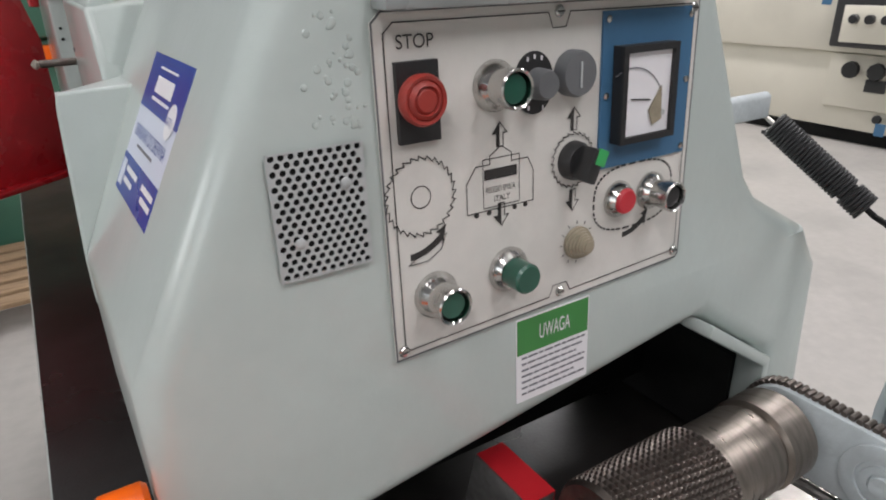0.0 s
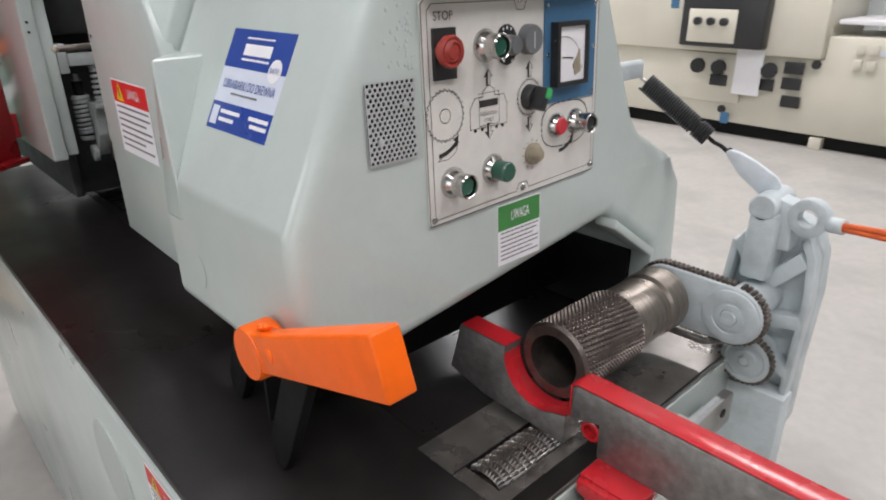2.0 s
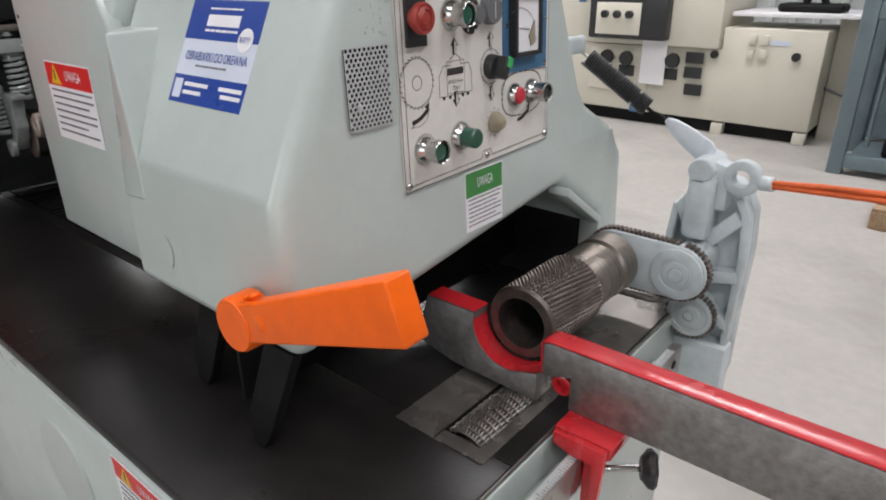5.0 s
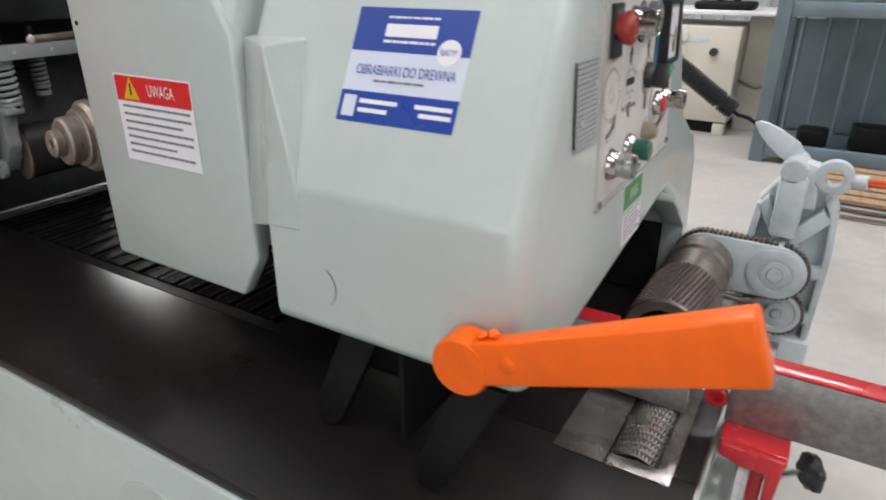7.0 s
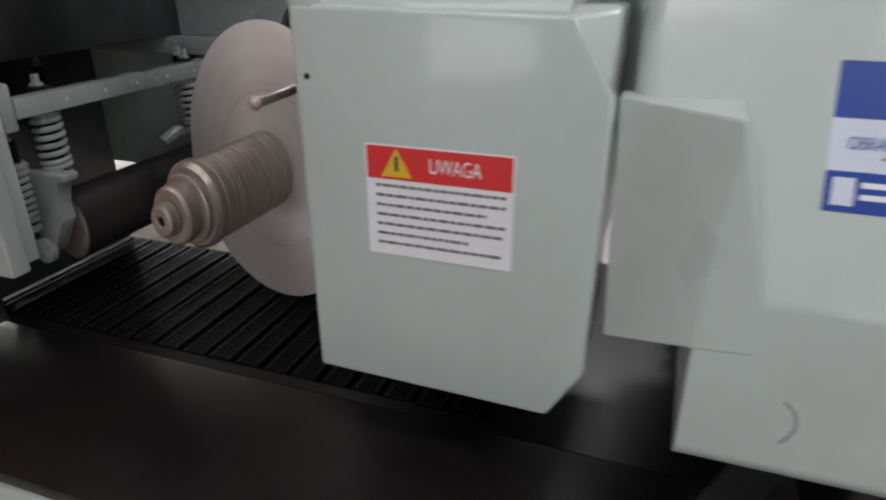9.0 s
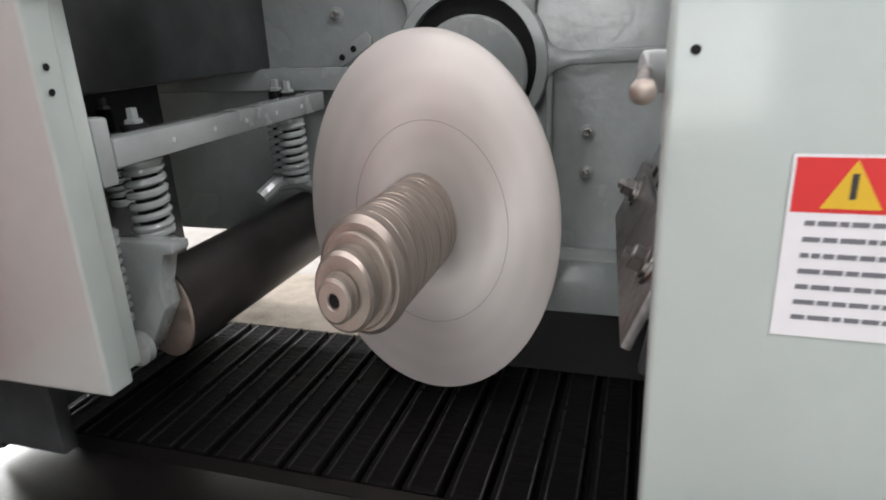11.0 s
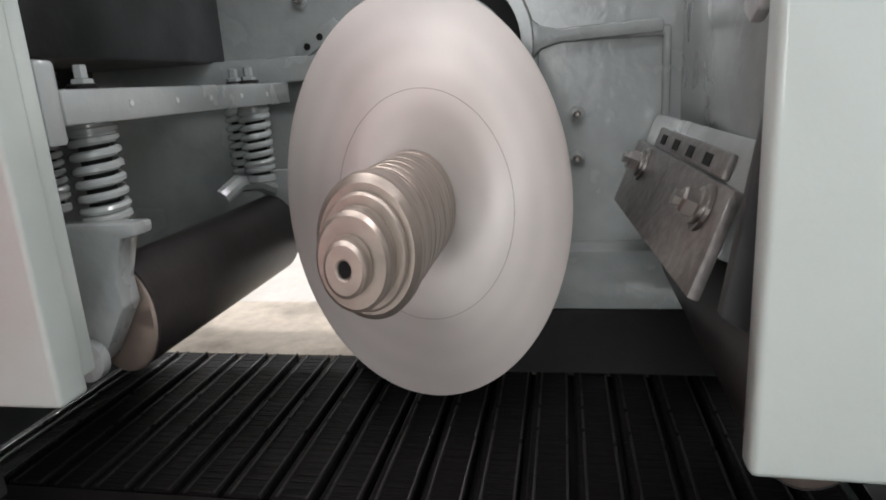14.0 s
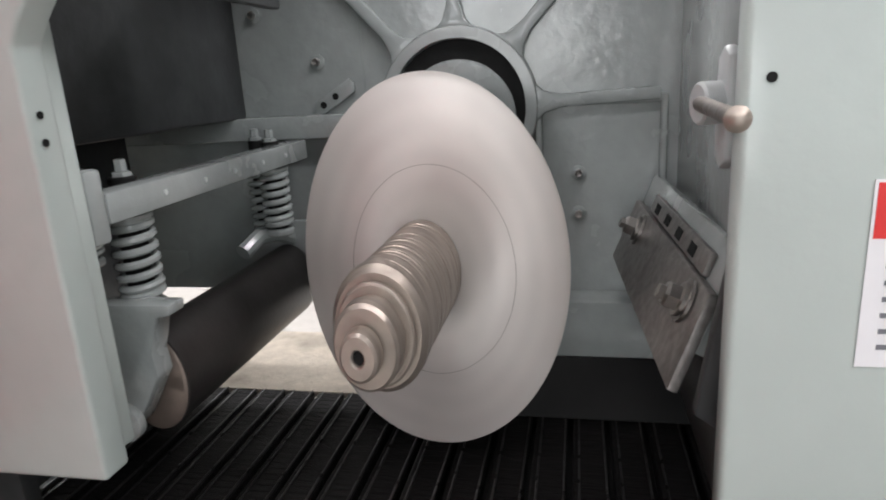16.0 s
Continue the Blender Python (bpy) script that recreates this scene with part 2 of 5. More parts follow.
def prism(poly, axis, a, b, bevel=0.0, bm=None, seg=2, angle=30, shear=None, skip=None):
    """poly: (y, z) for axis x, (x, z) for y, (x, y) for z."""
    own = bmesh.new()
    ends = []
    for d in (a, b):
        ring = []
        for p, q in poly:
            co = {"x": (d, p, q), "y": (p, d, q), "z": (p, q, d)}[axis]
            if shear and d == a:
                co = shear(co)
            ring.append(own.verts.new(co))
        ends.append(ring)
    own.faces.new(ends[0])
    own.faces.new(ends[1][::-1])
    n = len(poly)
    for i in range(n):
        own.faces.new((ends[0][i], ends[0][(i + 1) % n], ends[1][(i + 1) % n], ends[1][i]))
    finish(own, bevel, seg, angle, skip)
    return merge(bm, own)


def hull(points, bevel=0.0, seg=2):
    """A convex solid round a few corners."""
    own = bmesh.new()
    for p in points:
        own.verts.new(p)
    bmesh.ops.convex_hull(own, input=own.verts)
    bmesh.ops.dissolve_limit(own, angle_limit=radians(1), verts=own.verts, edges=own.edges)
    return finish(own, bevel, seg, 20)


def squeezed(bm, y, ky):
    """The same mesh narrowed along y about the plane at y."""
    for v in bm.verts:
        v.co.y = y + (v.co.y - y) * ky
    return bm


def lathe(profile, origin, way, segs=40, bm=None):
    """profile: (distance along way, radius) from end to end; ends with radius 0 close."""
    own = bmesh.new()
    way = Vector(way).normalized()
    side = way.orthogonal().normalized()
    up = way.cross(side)
    rings = []
    for d, r in profile:
        c = Vector(origin) + way * d
        if r < 1e-6:
            rings.append([own.verts.new(c)])
        else:
            rings.append([own.verts.new(c + (side * math.cos(2 * math.pi * i / segs) + up * math.sin(2 * math.pi * i / segs)) * r) for i in range(segs)])
    for a, b in zip(rings, rings[1:]):
        for i in range(segs):
            j = (i + 1) % segs
            if len(a) == 1 and len(b) > 1:
                own.faces.new((a[0], b[i], b[j]))
            elif len(b) == 1 and len(a) > 1:
                own.faces.new((a[i], a[j], b[0]))
            elif len(a) > 1:
                own.faces.new((a[i], a[j], b[j], b[i]))
    finish(own)
    return merge(bm, own)


def rod(p, q, r, segs=20, bm=None, r2=None):
    v = Vector(q) - Vector(p)
    r2 = r if r2 is None else r2
    c = min(r, r2) * 0.12
    return lathe([(0, 0), (0, r - c), (c, r), (v.length - c, r2), (v.length, r2 - c), (v.length, 0)], p, v, segs, bm)


def tube(pts, r, segs=10, bm=None):
    own = bmesh.new()
    pts = [Vector(p) for p in pts]
    rings, side = [], None
    for i, p in enumerate(pts):
        w = (pts[min(i + 1, len(pts) - 1)] - pts[max(i - 1, 0)]).normalized()
        side = w.orthogonal().normalized() if side is None else (side - w * side.dot(w)).normalized()
        up = w.cross(side)
        rings.append([own.verts.new(p + (side * math.cos(2 * math.pi * k / segs) + up * math.sin(2 * math.pi * k / segs)) * r) for k in range(segs)])
    for a, b in zip(rings, rings[1:]):
        for k in range(segs):
            own.faces.new((a[k], a[(k + 1) % segs], b[(k + 1) % segs], b[k]))
    own.faces.new(rings[0])
    own.faces.new(rings[-1])
    finish(own)
    return merge(bm, own)


def outline(poly, width, m, bm=None, base=0.0, thick=0.0006):
    """The outline of a polygon (u, v) as a thin line."""
    cx, cy = sum(p[0] for p in poly) / len(poly), sum(p[1] for p in poly) / len(poly)
    own = bmesh.new()
    for (x0, y0), (x1, y1) in zip(poly, poly[1:] + poly[:1]):
        d = Vector((x1 - x0, y1 - y0))
        if d.length < 1e-7:
            continue
        nrm = Vector((-d.y, d.x)).normalized() * width / 2
        e = d.normalized() * width / 2
        own.faces.new([own.verts.new((x, y, base + thick)) for x, y in ((x0 - e.x + nrm.x, y0 - e.y + nrm.y), (x0 - e.x - nrm.x, y0 - e.y - nrm.y), (x1 + e.x - nrm.x, y1 + e.y - nrm.y), (x1 + e.x + nrm.x, y1 + e.y + nrm.y))])
    own.transform(m)
    return merge(bm, own)


def flat(poly, m, bm=None, base=0.0, thick=0.0006):
    """A thin raised polygon (u, v)."""
    own = bmesh.new()
    lo = [own.verts.new((u, v, base)) for u, v in poly]
    hi = [own.verts.new((u, v, base + thick)) for u, v in poly]
    own.faces.new(hi)
    own.faces.new(lo[::-1])
    for i in range(len(poly)):
        own.faces.new((lo[i], lo[(i + 1) % len(poly)], hi[(i + 1) % len(poly)], hi[i]))
    bmesh.ops.recalc_face_normals(own, faces=own.faces)
    own.transform(m)
    return merge(bm, own)


def rect(u0, v0, u1, v1):
    return [(u0, v0), (u1, v0), (u1, v1), (u0, v1)]


def circle(u, v, r, n=32, ry=None):
    return [(u + r * math.cos(2 * math.pi * i / n), v + (ry or r) * math.sin(2 * math.pi * i / n)) for i in range(n)]


def lettering(text, u, v, w, h, m, bm=None, base=0.0, skew=0.0):
    """Words w wide and h high with their lower left at (u, v)."""
    cu = bpy.data.curves.new("words", "FONT")
    cu.body, cu.shear = text, skew
    ob = bpy.data.objects.new("words", cu)
    scene.collection.objects.link(ob)
    me = bpy.data.meshes.new_from_object(ob.evaluated_get(bpy.context.evaluated_depsgraph_get()))
    own = bmesh.new()
    own.from_mesh(me)
    bpy.data.objects.remove(ob)
    bpy.data.meshes.remove(me)
    xs, ys = [p.co.x for p in own.verts], [p.co.y for p in own.verts]
    for p in own.verts:
        p.co = Vector((u + (p.co.x - min(xs)) / (max(xs) - min(xs)) * w, v + (p.co.y - min(ys)) / (max(ys) - min(ys)) * h, base + 0.0005))
    own.transform(m)
    return merge(bm, own)


def bars(u0, u1, v_top, lines, pitch, high, m, bm=None, base=0.0, seed=1):
    """Lines of writing too small to read, as plain bars."""
    rnd = random.Random(seed)
    for i in range(lines):
        u, end = u0, u1 - rnd.random() * 0.25 * (u1 - u0) * (i % 3 == 2)
        while u < end - 0.002:
            w = min(end - u, rnd.uniform(0.004, 0.013))
            bm = flat(rect(u, v_top - i * pitch - high, u + w, v_top - i * pitch), m, bm, base, 0.0004)
            u += w + 0.0015
    return bm


def mesh_object(name, bm, material, angle=35):
    me = bpy.data.meshes.new(name)
    bm.to_mesh(me)
    bm.free()
    me.materials.append(material)
    for p in me.polygons:
        p.use_smooth = True
    me.set_sharp_from_angle(angle=radians(angle))
    return new(name, me)


def part(name, bm, material, parent, label="", m=None, angle=35):
    if m is not None:
        bm.transform(m)
    ob = mesh_object(name, bm, material, angle)
    ob.parent = parent
    ob.matrix_parent_inverse = parent.matrix_world.inverted() if parent.type == "EMPTY" and parent.parent is None else Matrix.Identity(4)
    return tagged(ob, label)


def thing(name, label, category, group="", at=(0, 0, 0), kind=""):
    ob = new(name)
    ob.empty_display_size = 0.02
    ob.matrix_world = Matrix.Translation(at)
    ob.location = at
    bpy.context.view_layer.update()
    return tagged(ob, label, category, group, kind)


def solid(name, bm, material, label, category, kind="", group=""):
    return tagged(mesh_object(name, bm, material), label, category, group, kind)

# ---- the hall ----
solid("floor", box((-9, -9, -0.1), (9.5, 11, 0)), CONCRETE, "smooth grey stained concrete hall floor", "floor", "structure")
solid("ceiling", box((-9, -9, 4.6), (9.5, 11, 4.7)), ROOF, "pale sheet roof over the hall", "ceiling", "structure")


def sheet_wall(name, axis, at, a, b, out):
    """A wall of ribbed metal sheet: its ribs are real folds."""
    poly, s = [], a
    while s < b:
        for d, o in ((0, 0), (0.16, 0), (0.18, 0.03), (0.23, 0.03)):
            if s + d <= b:
                poly.append((s + d, at + out * o))
        s += 0.25
    poly += [(b, at), (b, at - out * 0.12), (a, at - out * 0.12)]
    if axis == "x":
        poly = [(q, p) for p, q in poly]
    return solid(name, prism(poly, "z", 0, 4.6), WALLM, "pale ribbed metal sheet wall of the hall", "wall", "structure")


sheet_wall("wall_east", "x", 8.4, -9, 11, -1)
sheet_wall("wall_west_1", "x", -8.5, -9, -5.4, 1)
sheet_wall("wall_west_2", "x", -8.5, -1.8, 0.7, 1)
sheet_wall("wall_west_4", "x", -8.5, 3.7, 11, 1)
solid("wall_west_5", box((-8.62, 0.7, 0.0), (-8.5, 3.7, 1.0)), WALLM, "metal sheet wall under the invented window opening", "wall", "structure")
solid("wall_west_6", box((-8.62, 0.7, 3.4), (-8.5, 3.7, 4.6)), WALLM, "metal sheet wall over the invented window opening", "wall", "structure")
solid("wall_west_3", box((-8.62, -5.4, 4.2), (-8.5, -1.8, 4.6)), WALLM, "metal sheet lintel over the open gate", "wall", "structure")
sheet_wall("wall_north_1", "y", 10.0, -8.4, 4.6, -1)
sheet_wall("wall_north_2", "y", 10.0, 7.8, 8.3, -1)
solid("wall_north_3", box((4.6, 10.0, 3.8), (7.8, 10.12, 4.6)), WALLM, "metal sheet lintel over the open north gate", "wall", "structure")
sheet_wall("wall_south", "y", -8.5, -8.4, 8.3, 1)
# Housings added for the assumed lamps, all out of view.
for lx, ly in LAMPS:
    lamp = thing("assumed_ceiling_light", "strip light assumed under the roof, out of view", "lamp", "strip lights", (lx, ly, 4.6))
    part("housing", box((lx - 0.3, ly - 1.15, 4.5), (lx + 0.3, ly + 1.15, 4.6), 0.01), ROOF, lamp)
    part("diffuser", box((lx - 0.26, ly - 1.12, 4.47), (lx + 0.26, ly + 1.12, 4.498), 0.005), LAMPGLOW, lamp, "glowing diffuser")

# ---- machine bed and table ----
bed = thing("machine_bed", "grey-green painted steel bed of the rip saw", "machine bed", at=(0.25, 0.7, 0))
part("side_panel", prism([(-0.138, 0.02), (1.95, 0.02), (1.95, 0.846), (-0.138, 0.846)], "x", -0.155, -0.135, 0.003), PAINT, bed)
part("front_panel", box((-0.134, -0.138, 0.02), (0.70, -0.118, 0.846), 0.003), PAINT, bed)
part("rear_panel", box((-0.134, 1.93, 0.02), (0.70, 1.95, 0.84), 0.003), PAINT, bed)
part("far_panel", box((0.68, -0.117, 0.02), (0.70, 1.10, 0.846), 0.003), PAINT, bed)
part("far_rear_panel", box((0.495, 1.105, 0.02), (0.515, 1.929, 0.80), 0.003), PAINT, bed)
part("bed_floor", box((-0.134, -0.117, 0.02), (0.679, 1.929, 0.05)), DARK, bed)
part("inspection_cover", flat(circle(-0.47, 0.70, 0.085, 40), APRON, None, 0.0, 0.003), PAINT, bed, "round cover on the side panel")

table = thing("saw_table", "oiled black cast iron saw table with polished edge", "table", at=(0.2, 0.2, 0.847))
tb = box((-0.150, -0.147, 0.847), (0.121, 1.93, 0.865), 0.002)
box((0.121, -0.044, 0.847), (0.32, 0.52, 0.865), 0.0, tb)
box((0.32, -0.147, 0.847), (0.70, 0.52, 0.865), 0.0, tb)
box((0.121, -0.147, 0.847), (0.32, -0.102, 0.865), 0.0, tb)
box((0.121, 0.52, 0.847), (0.143, 1.93, 0.865), 0.0, tb)
part("table_top", tb, TABLE, table)
part("insert_plate", prism([(0.100, -0.12), (0.36, -0.12), (0.36, 0.02), (0.100, 0.02), (0.100, -0.0435), (0.3195, -0.0435), (0.3195, -0.1025), (0.121, -0.1025), (0.121, -0.046), (0.100, -0.046)], "z", 0.8655, 0.8665), INSERT, table, "worn bright steel insert round the roller slot")
part("front_plate", box((0.3605, -0.146, 0.8655), (0.695, -0.02, 0.8668), 0.0), INSERT, table, "worn bright strip of the table front")
part("front_edge", box((-0.150, -0.1505, 0.8585), (0.70, -0.1475, 0.8652), 0.0008), STEEL, table, "bright rubbed front edge")
part("front_face", box((-0.150, -0.153, 0.790), (0.70, -0.1476, 0.858), 0.001), PAINT, table, "grey-green painted front face under the edge")

# ---- lower and upper feed rollers ----


def knurled(x0, x1, y, z, r, rows, around, depth):
    """A roller along x whose skin is rows of small raised pyramids, each row shifted by half a tooth."""
    own = bmesh.new()
    for i in range(rows):
        xa, xb = x0 + (x1 - x0) * i / rows, x0 + (x1 - x0) * (i + 1) / rows
        for k in range(around):
            a0 = 2 * math.pi * (k + 0.13 * i) / around
            a1 = a0 + 2 * math.pi / around
            am, rl = (a0 + a1) / 2, r - depth
            cs = [own.verts.new((xx, y + rl * math.cos(a), z + rl * math.sin(a))) for xx, a in ((xa, a0), (xb, a0), (xb, a1), (xa, a1))]
            tops = [own.verts.new(((xa + xb) / 2 + sx * (xb - xa) * 0.16, y + r * math.cos(am + sa * (a1 - a0) * 0.16), z + r * math.sin(am + sa * (a1 - a0) * 0.16))) for sx, sa in ((-1, -1), (1, -1), (1, 1), (-1, 1))]
            own.faces.new(tops)
            for q in range(4):
                own.faces.new((cs[q], cs[(q + 1) % 4], tops[(q + 1) % 4], tops[q]))
    bmesh.ops.recalc_face_normals(own, faces=own.faces)
    return own


roller = thing("feed_roller", "oily knurled steel upper feed roller, hollow ended", "roller", at=(0.4, -0.058, 0.90))
ry, rz = -0.058, 0.957
part("knurled_sleeve", knurled(0.275, 0.405, ry, rz, 0.054, 19, 52, 0.0036), KNURL, roller, angle=4)
part("end_rim", lathe([(0, 0.0370), (0.0, 0.0500), (0.004, 0.0525), (0.0065, 0.0525), (0.0065, 0.049), (0.07, 0.049), (0.125, 0.049), (0.125, 0.0362), (0.002, 0.0362), (0, 0.0370)], (0.269, ry, rz), (1, 0, 0)), KNURL, roller, "thick rolled rim of the bore")
part("collar", lathe([(0, 0.040), (0, 0.046), (0.002, 0.048), (0.075, 0.048), (0.078, 0.044), (0.083, 0.044), (0.086, 0.050), (0.125, 0.050), (0.128, 0.046), (0.128, 0)], (0.406, ry, rz), (1, 0, 0), 48), TURNED, roller, "smooth turned collar")
# Black disc puts the hollow's shade in as colour.
part("bore_floor", lathe([(0, 0), (0, 0.0355), (0.004, 0.0355), (0.004, 0)], (0.385, ry, rz), (1, 0, 0), 36), DARK, roller, "bottom of the bore, its shade put in as black")
low = thing("lower_roller", "ribbed bright steel roller lying in the table slot", "roller", at=(0.22, -0.073, 0.79))
part("sleeve", knurled(0.128, 0.312, -0.073, 0.8315, 0.0410, 15, 50, 0.0050), STEEL, low, angle=4)
part("core", rod((0.126, -0.073, 0.8285), (0.314, -0.073, 0.8285), 0.032), KNURL, low)

# ---- the front hood ----
hood = thing("front_hood", "grey-green painted sheet steel hood with flared rounded sides", "machine hood", at=(0.3, 0.15, 0.87))


def lean(co):
    return (co[0], 0.047 * (co[2] - 1.15), co[2])


JOIN = 1.152
upper = [(-0.055, JOIN), (-0.055, 1.200), (0.0755, 1.462), (0.418, 1.462), (0.514, 1.235), (0.540, 1.205), (0.640, 1.152)]
lower = [(-0.055, 1.031), (-0.055, JOIN), (0.640, JOIN), (0.655, 1.128), (0.672, 1.105), (0.673, 0.868), (0.580, 0.868), (0.580, 1.012), (0.459, 1.093)]
seam = lambda co: abs(co.z - JOIN) < 1e-4
shell = prism(upper, "y", 0.0, 0.376, 0.023, seg=6, angle=40, shear=lean, skip=seam)
fold = [e for e in shell.edges if all(abs(v.co.z - 1.2) < 2e-3 and v.co.x < -0.04 for v in e.verts) and abs(e.verts[0].co.y - e.verts[1].co.y) > 0.1]
bmesh.ops.bevel(shell, geom=fold, offset=0.006, offset_type="OFFSET", segments=4, profile=0.5, affect="EDGES")
bmesh.ops.bisect_plane(shell, geom=shell.verts[:] + shell.edges[:] + shell.faces[:], plane_co=(-0.055, 0.300, 1.151), plane_no=(-0.837, 0.539, 0.097), clear_outer=True)
part("hood_shell", shell, PAINT, hood, angle=26)
part("hood_skirt", prism(lower, "y", 0.0, 0.302, 0.023, seg=6, angle=40, shear=lean, skip=lambda co: seam(co) or co.y > 0.29), PAINT, hood, angle=26)
fl = bmesh.new()
fv = [fl.verts.new(c) for c in ((-0.0562, 0.2575, 1.200), (-0.048, 0.292, 1.336), (0.016, 0.2905, 1.338), (-0.014, 0.375, 1.123), (0.016, 0.386, 1.334), (0.040, 0.386, 1.336), (0.020, 0.378, 1.123), (-0.0562, 0.3035, 1.150), (-0.03, 0.3025, 1.150), (-0.0562, 0.2575, 1.1525), (-0.045, 0.2575, 1.1525))]
for idx in ((0, 9, 7), (0, 7, 1), (1, 7, 3), (1, 3, 4), (1, 2, 5, 4), (0, 2, 1), (4, 5, 6, 3), (3, 6, 8, 7), (9, 7, 8, 10), (0, 9, 10)):
    fl.faces.new([fv[k] for k in idx])
fl.faces.new([fv[k] for k in (0, 10, 8, 6, 5, 2)])
finish(fl, 0.0025, 2, 25)
part("hinge_flange", fl, PAINT, hood, "flange standing proud of the sloping side", angle=18)
lip = prism([(0.459, 1.0925), (0.580, 1.0115), (0.580, 0.90), (0.568, 0.90), (0.568, 1.003), (0.455, 1.079)], "y", -0.016, 0.02, 0.003)
# Black sheet paints the leg's inner face as shaded.
part("opening_shade_liner", box((0.566, 0.0215, 0.872), (0.5785, 0.298, 0.999), 0.001), DARK, hood, "black liner added for the shade inside the opening")
part("opening_lip", lip, PAINT, hood, "folded lip of the front opening")
part("round_scar", outline([(-0.237 + 0.022 * math.cos(a / 10) * 1.0, 1.095 + 0.024 * math.sin(a / 10)) for a in range(-9, 12)] + [(-0.237 + 0.0215 * math.cos(a / 10), 1.095 + 0.0235 * math.sin(a / 10)) for a in range(11, -10, -1)], 0.0006, DOOR @ Matrix.Translation((0, 0, 0.0551))), GREYINK, hood, "half circle mark under the paint")
top = thing("hood_top_edge", "grey channel above the control panel", "channel", at=(0.25, 0.0, 1.40))
part("channel", box((0.112, -0.010, 1.4035), (0.388, 0.010, 1.416), 0.002), CAST, top)

for k, (fy, fz) in enumerate(((0.020, 1.030), (0.190, 1.030))):
    f = thing("kickback_finger", "black steel kickback finger hanging under the hood", "guard finger", "kickback fingers", (-0.04, fy + 0.06, 0.868))
    part("finger", prism([(fy, fz), (fy + 0.05, fz), (fy + 0.105, 0.905), (fy + 0.10, 0.868), (fy + 0.08, 0.868), (fy + 0.065, 0.89)], "x", -0.045 + 0.03 * k, -0.030 + 0.03 * k, 0.002), DARK, f)
    part("stiffener", box((-0.030 + 0.03 * k, fy + 0.03, 0.98), (-0.022 + 0.03 * k, fy + 0.06, 1.036), 0.001), DARK, f)

# Added black sheet stands in for the dark under the hood.
part("opening_shade_screen", box((-0.03, 0.150, 0.905), (0.565, 0.156, 1.085), 0.001), DARK, hood, "black screen added as the shade inside the opening")

# ---- perforated grille ----
grille = thing("speaker_grille", "perforated grey metal plate riveted to the hood", "perforated plate", at=(0.07, 0.0, 1.25))
g0, g1, h0, h1 = 0.0385, 0.0985, 1.2515, 1.3295
part("backing", flat(rect(g0 + 0.001, h0 + 0.001, g1 - 0.001, h1 - 0.001), FRONT, None, 0.0005, 0.0012), DARK, grille, "dark sheet behind the holes")


def perforated(u0, v0, u1, v1, cols, rows, r, m):
    """A plate whose round holes go right through: cells with octagonal openings, every other row shifted by half a cell."""
    own = bmesh.new()
    cw, ch = (u1 - u0) / cols, (v1 - v0) / rows
    for j in range(rows):
        off = 0.5 * (j % 2)
        y0, y1 = v0 + j * ch, v0 + (j + 1) * ch
        edges = [u0] + [u0 + (i + off) * cw for i in range(0 if off else 1, cols)] + [u1]
        for x0, x1 in zip(edges, edges[1:]):
            if x1 - x0 < cw * 0.9:
                own.faces.new([own.verts.new((x, y, 0)) for x, y in rect(x0, y0, x1, y1)])
                continue
            cx, cy = (x0 + x1) / 2, (y0 + y1) / 2
            out = [(x1, cy), (x1, y1), (cx, y1), (x0, y1), (x0, cy), (x0, y0), (cx, y0), (x1, y0)]
            a = [own.verts.new((x, y, 0)) for x, y in out]
            b = [own.verts.new((cx + r * math.cos(math.pi * k / 4), cy + r * math.sin(math.pi * k / 4), 0)) for k in range(8)]
            c = [own.verts.new((v.co.x, v.co.y, -0.001)) for v in b]
            for k in range(8):
                n = (k + 1) % 8
                own.faces.new((a[k], a[n], b[n], b[k]))
                own.faces.new((b[k], b[n], c[n], c[k]))
    bmesh.ops.remove_doubles(own, verts=own.verts, dist=0.00001)
    own.transform(m @ Matrix.Translation((0, 0, 0.003)))
    return own


part("plate", perforated(g0, h0, g1, h1, 10, 17, 0.00212, FRONT), PERF, grille)
part("rim", outline(rect(g0, h0, g1, h1), 0.0012, FRONT, None, 0.003, 0.0004), PERF, grille)
for ru, rv in ((0.0855, 1.306), (0.0525, 1.274)):
    part("rivet", lathe([(0, 0.0035), (0.001, 0.0035), (0.002, 0.002), (0.002, 0)], FRONT @ Vector((ru, rv, 0.003)), (0, -1, 0), 16), PERF, grille)

# blistered paint beside the panel
rnd = random.Random(7)
blisters = None
for k in range(46):
    bu, bv, br = rnd.gauss(0.090, 0.009), rnd.uniform(1.338, 1.405), rnd.uniform(0.0010, 0.0030)
    if bu < 0.108:
        blisters = lathe([(-0.0004, br), (0.0003, br * 0.8), (0.0006, br * 0.4), (0.0006, 0)], FRONT @ Vector((bu, bv, 0.0002)), (0, -1, 0.047), 8, blisters)
tagged(part("blistered_paint", blisters, PAINT, hood, "small blisters in the paint beside the panel"), kind="stuff")

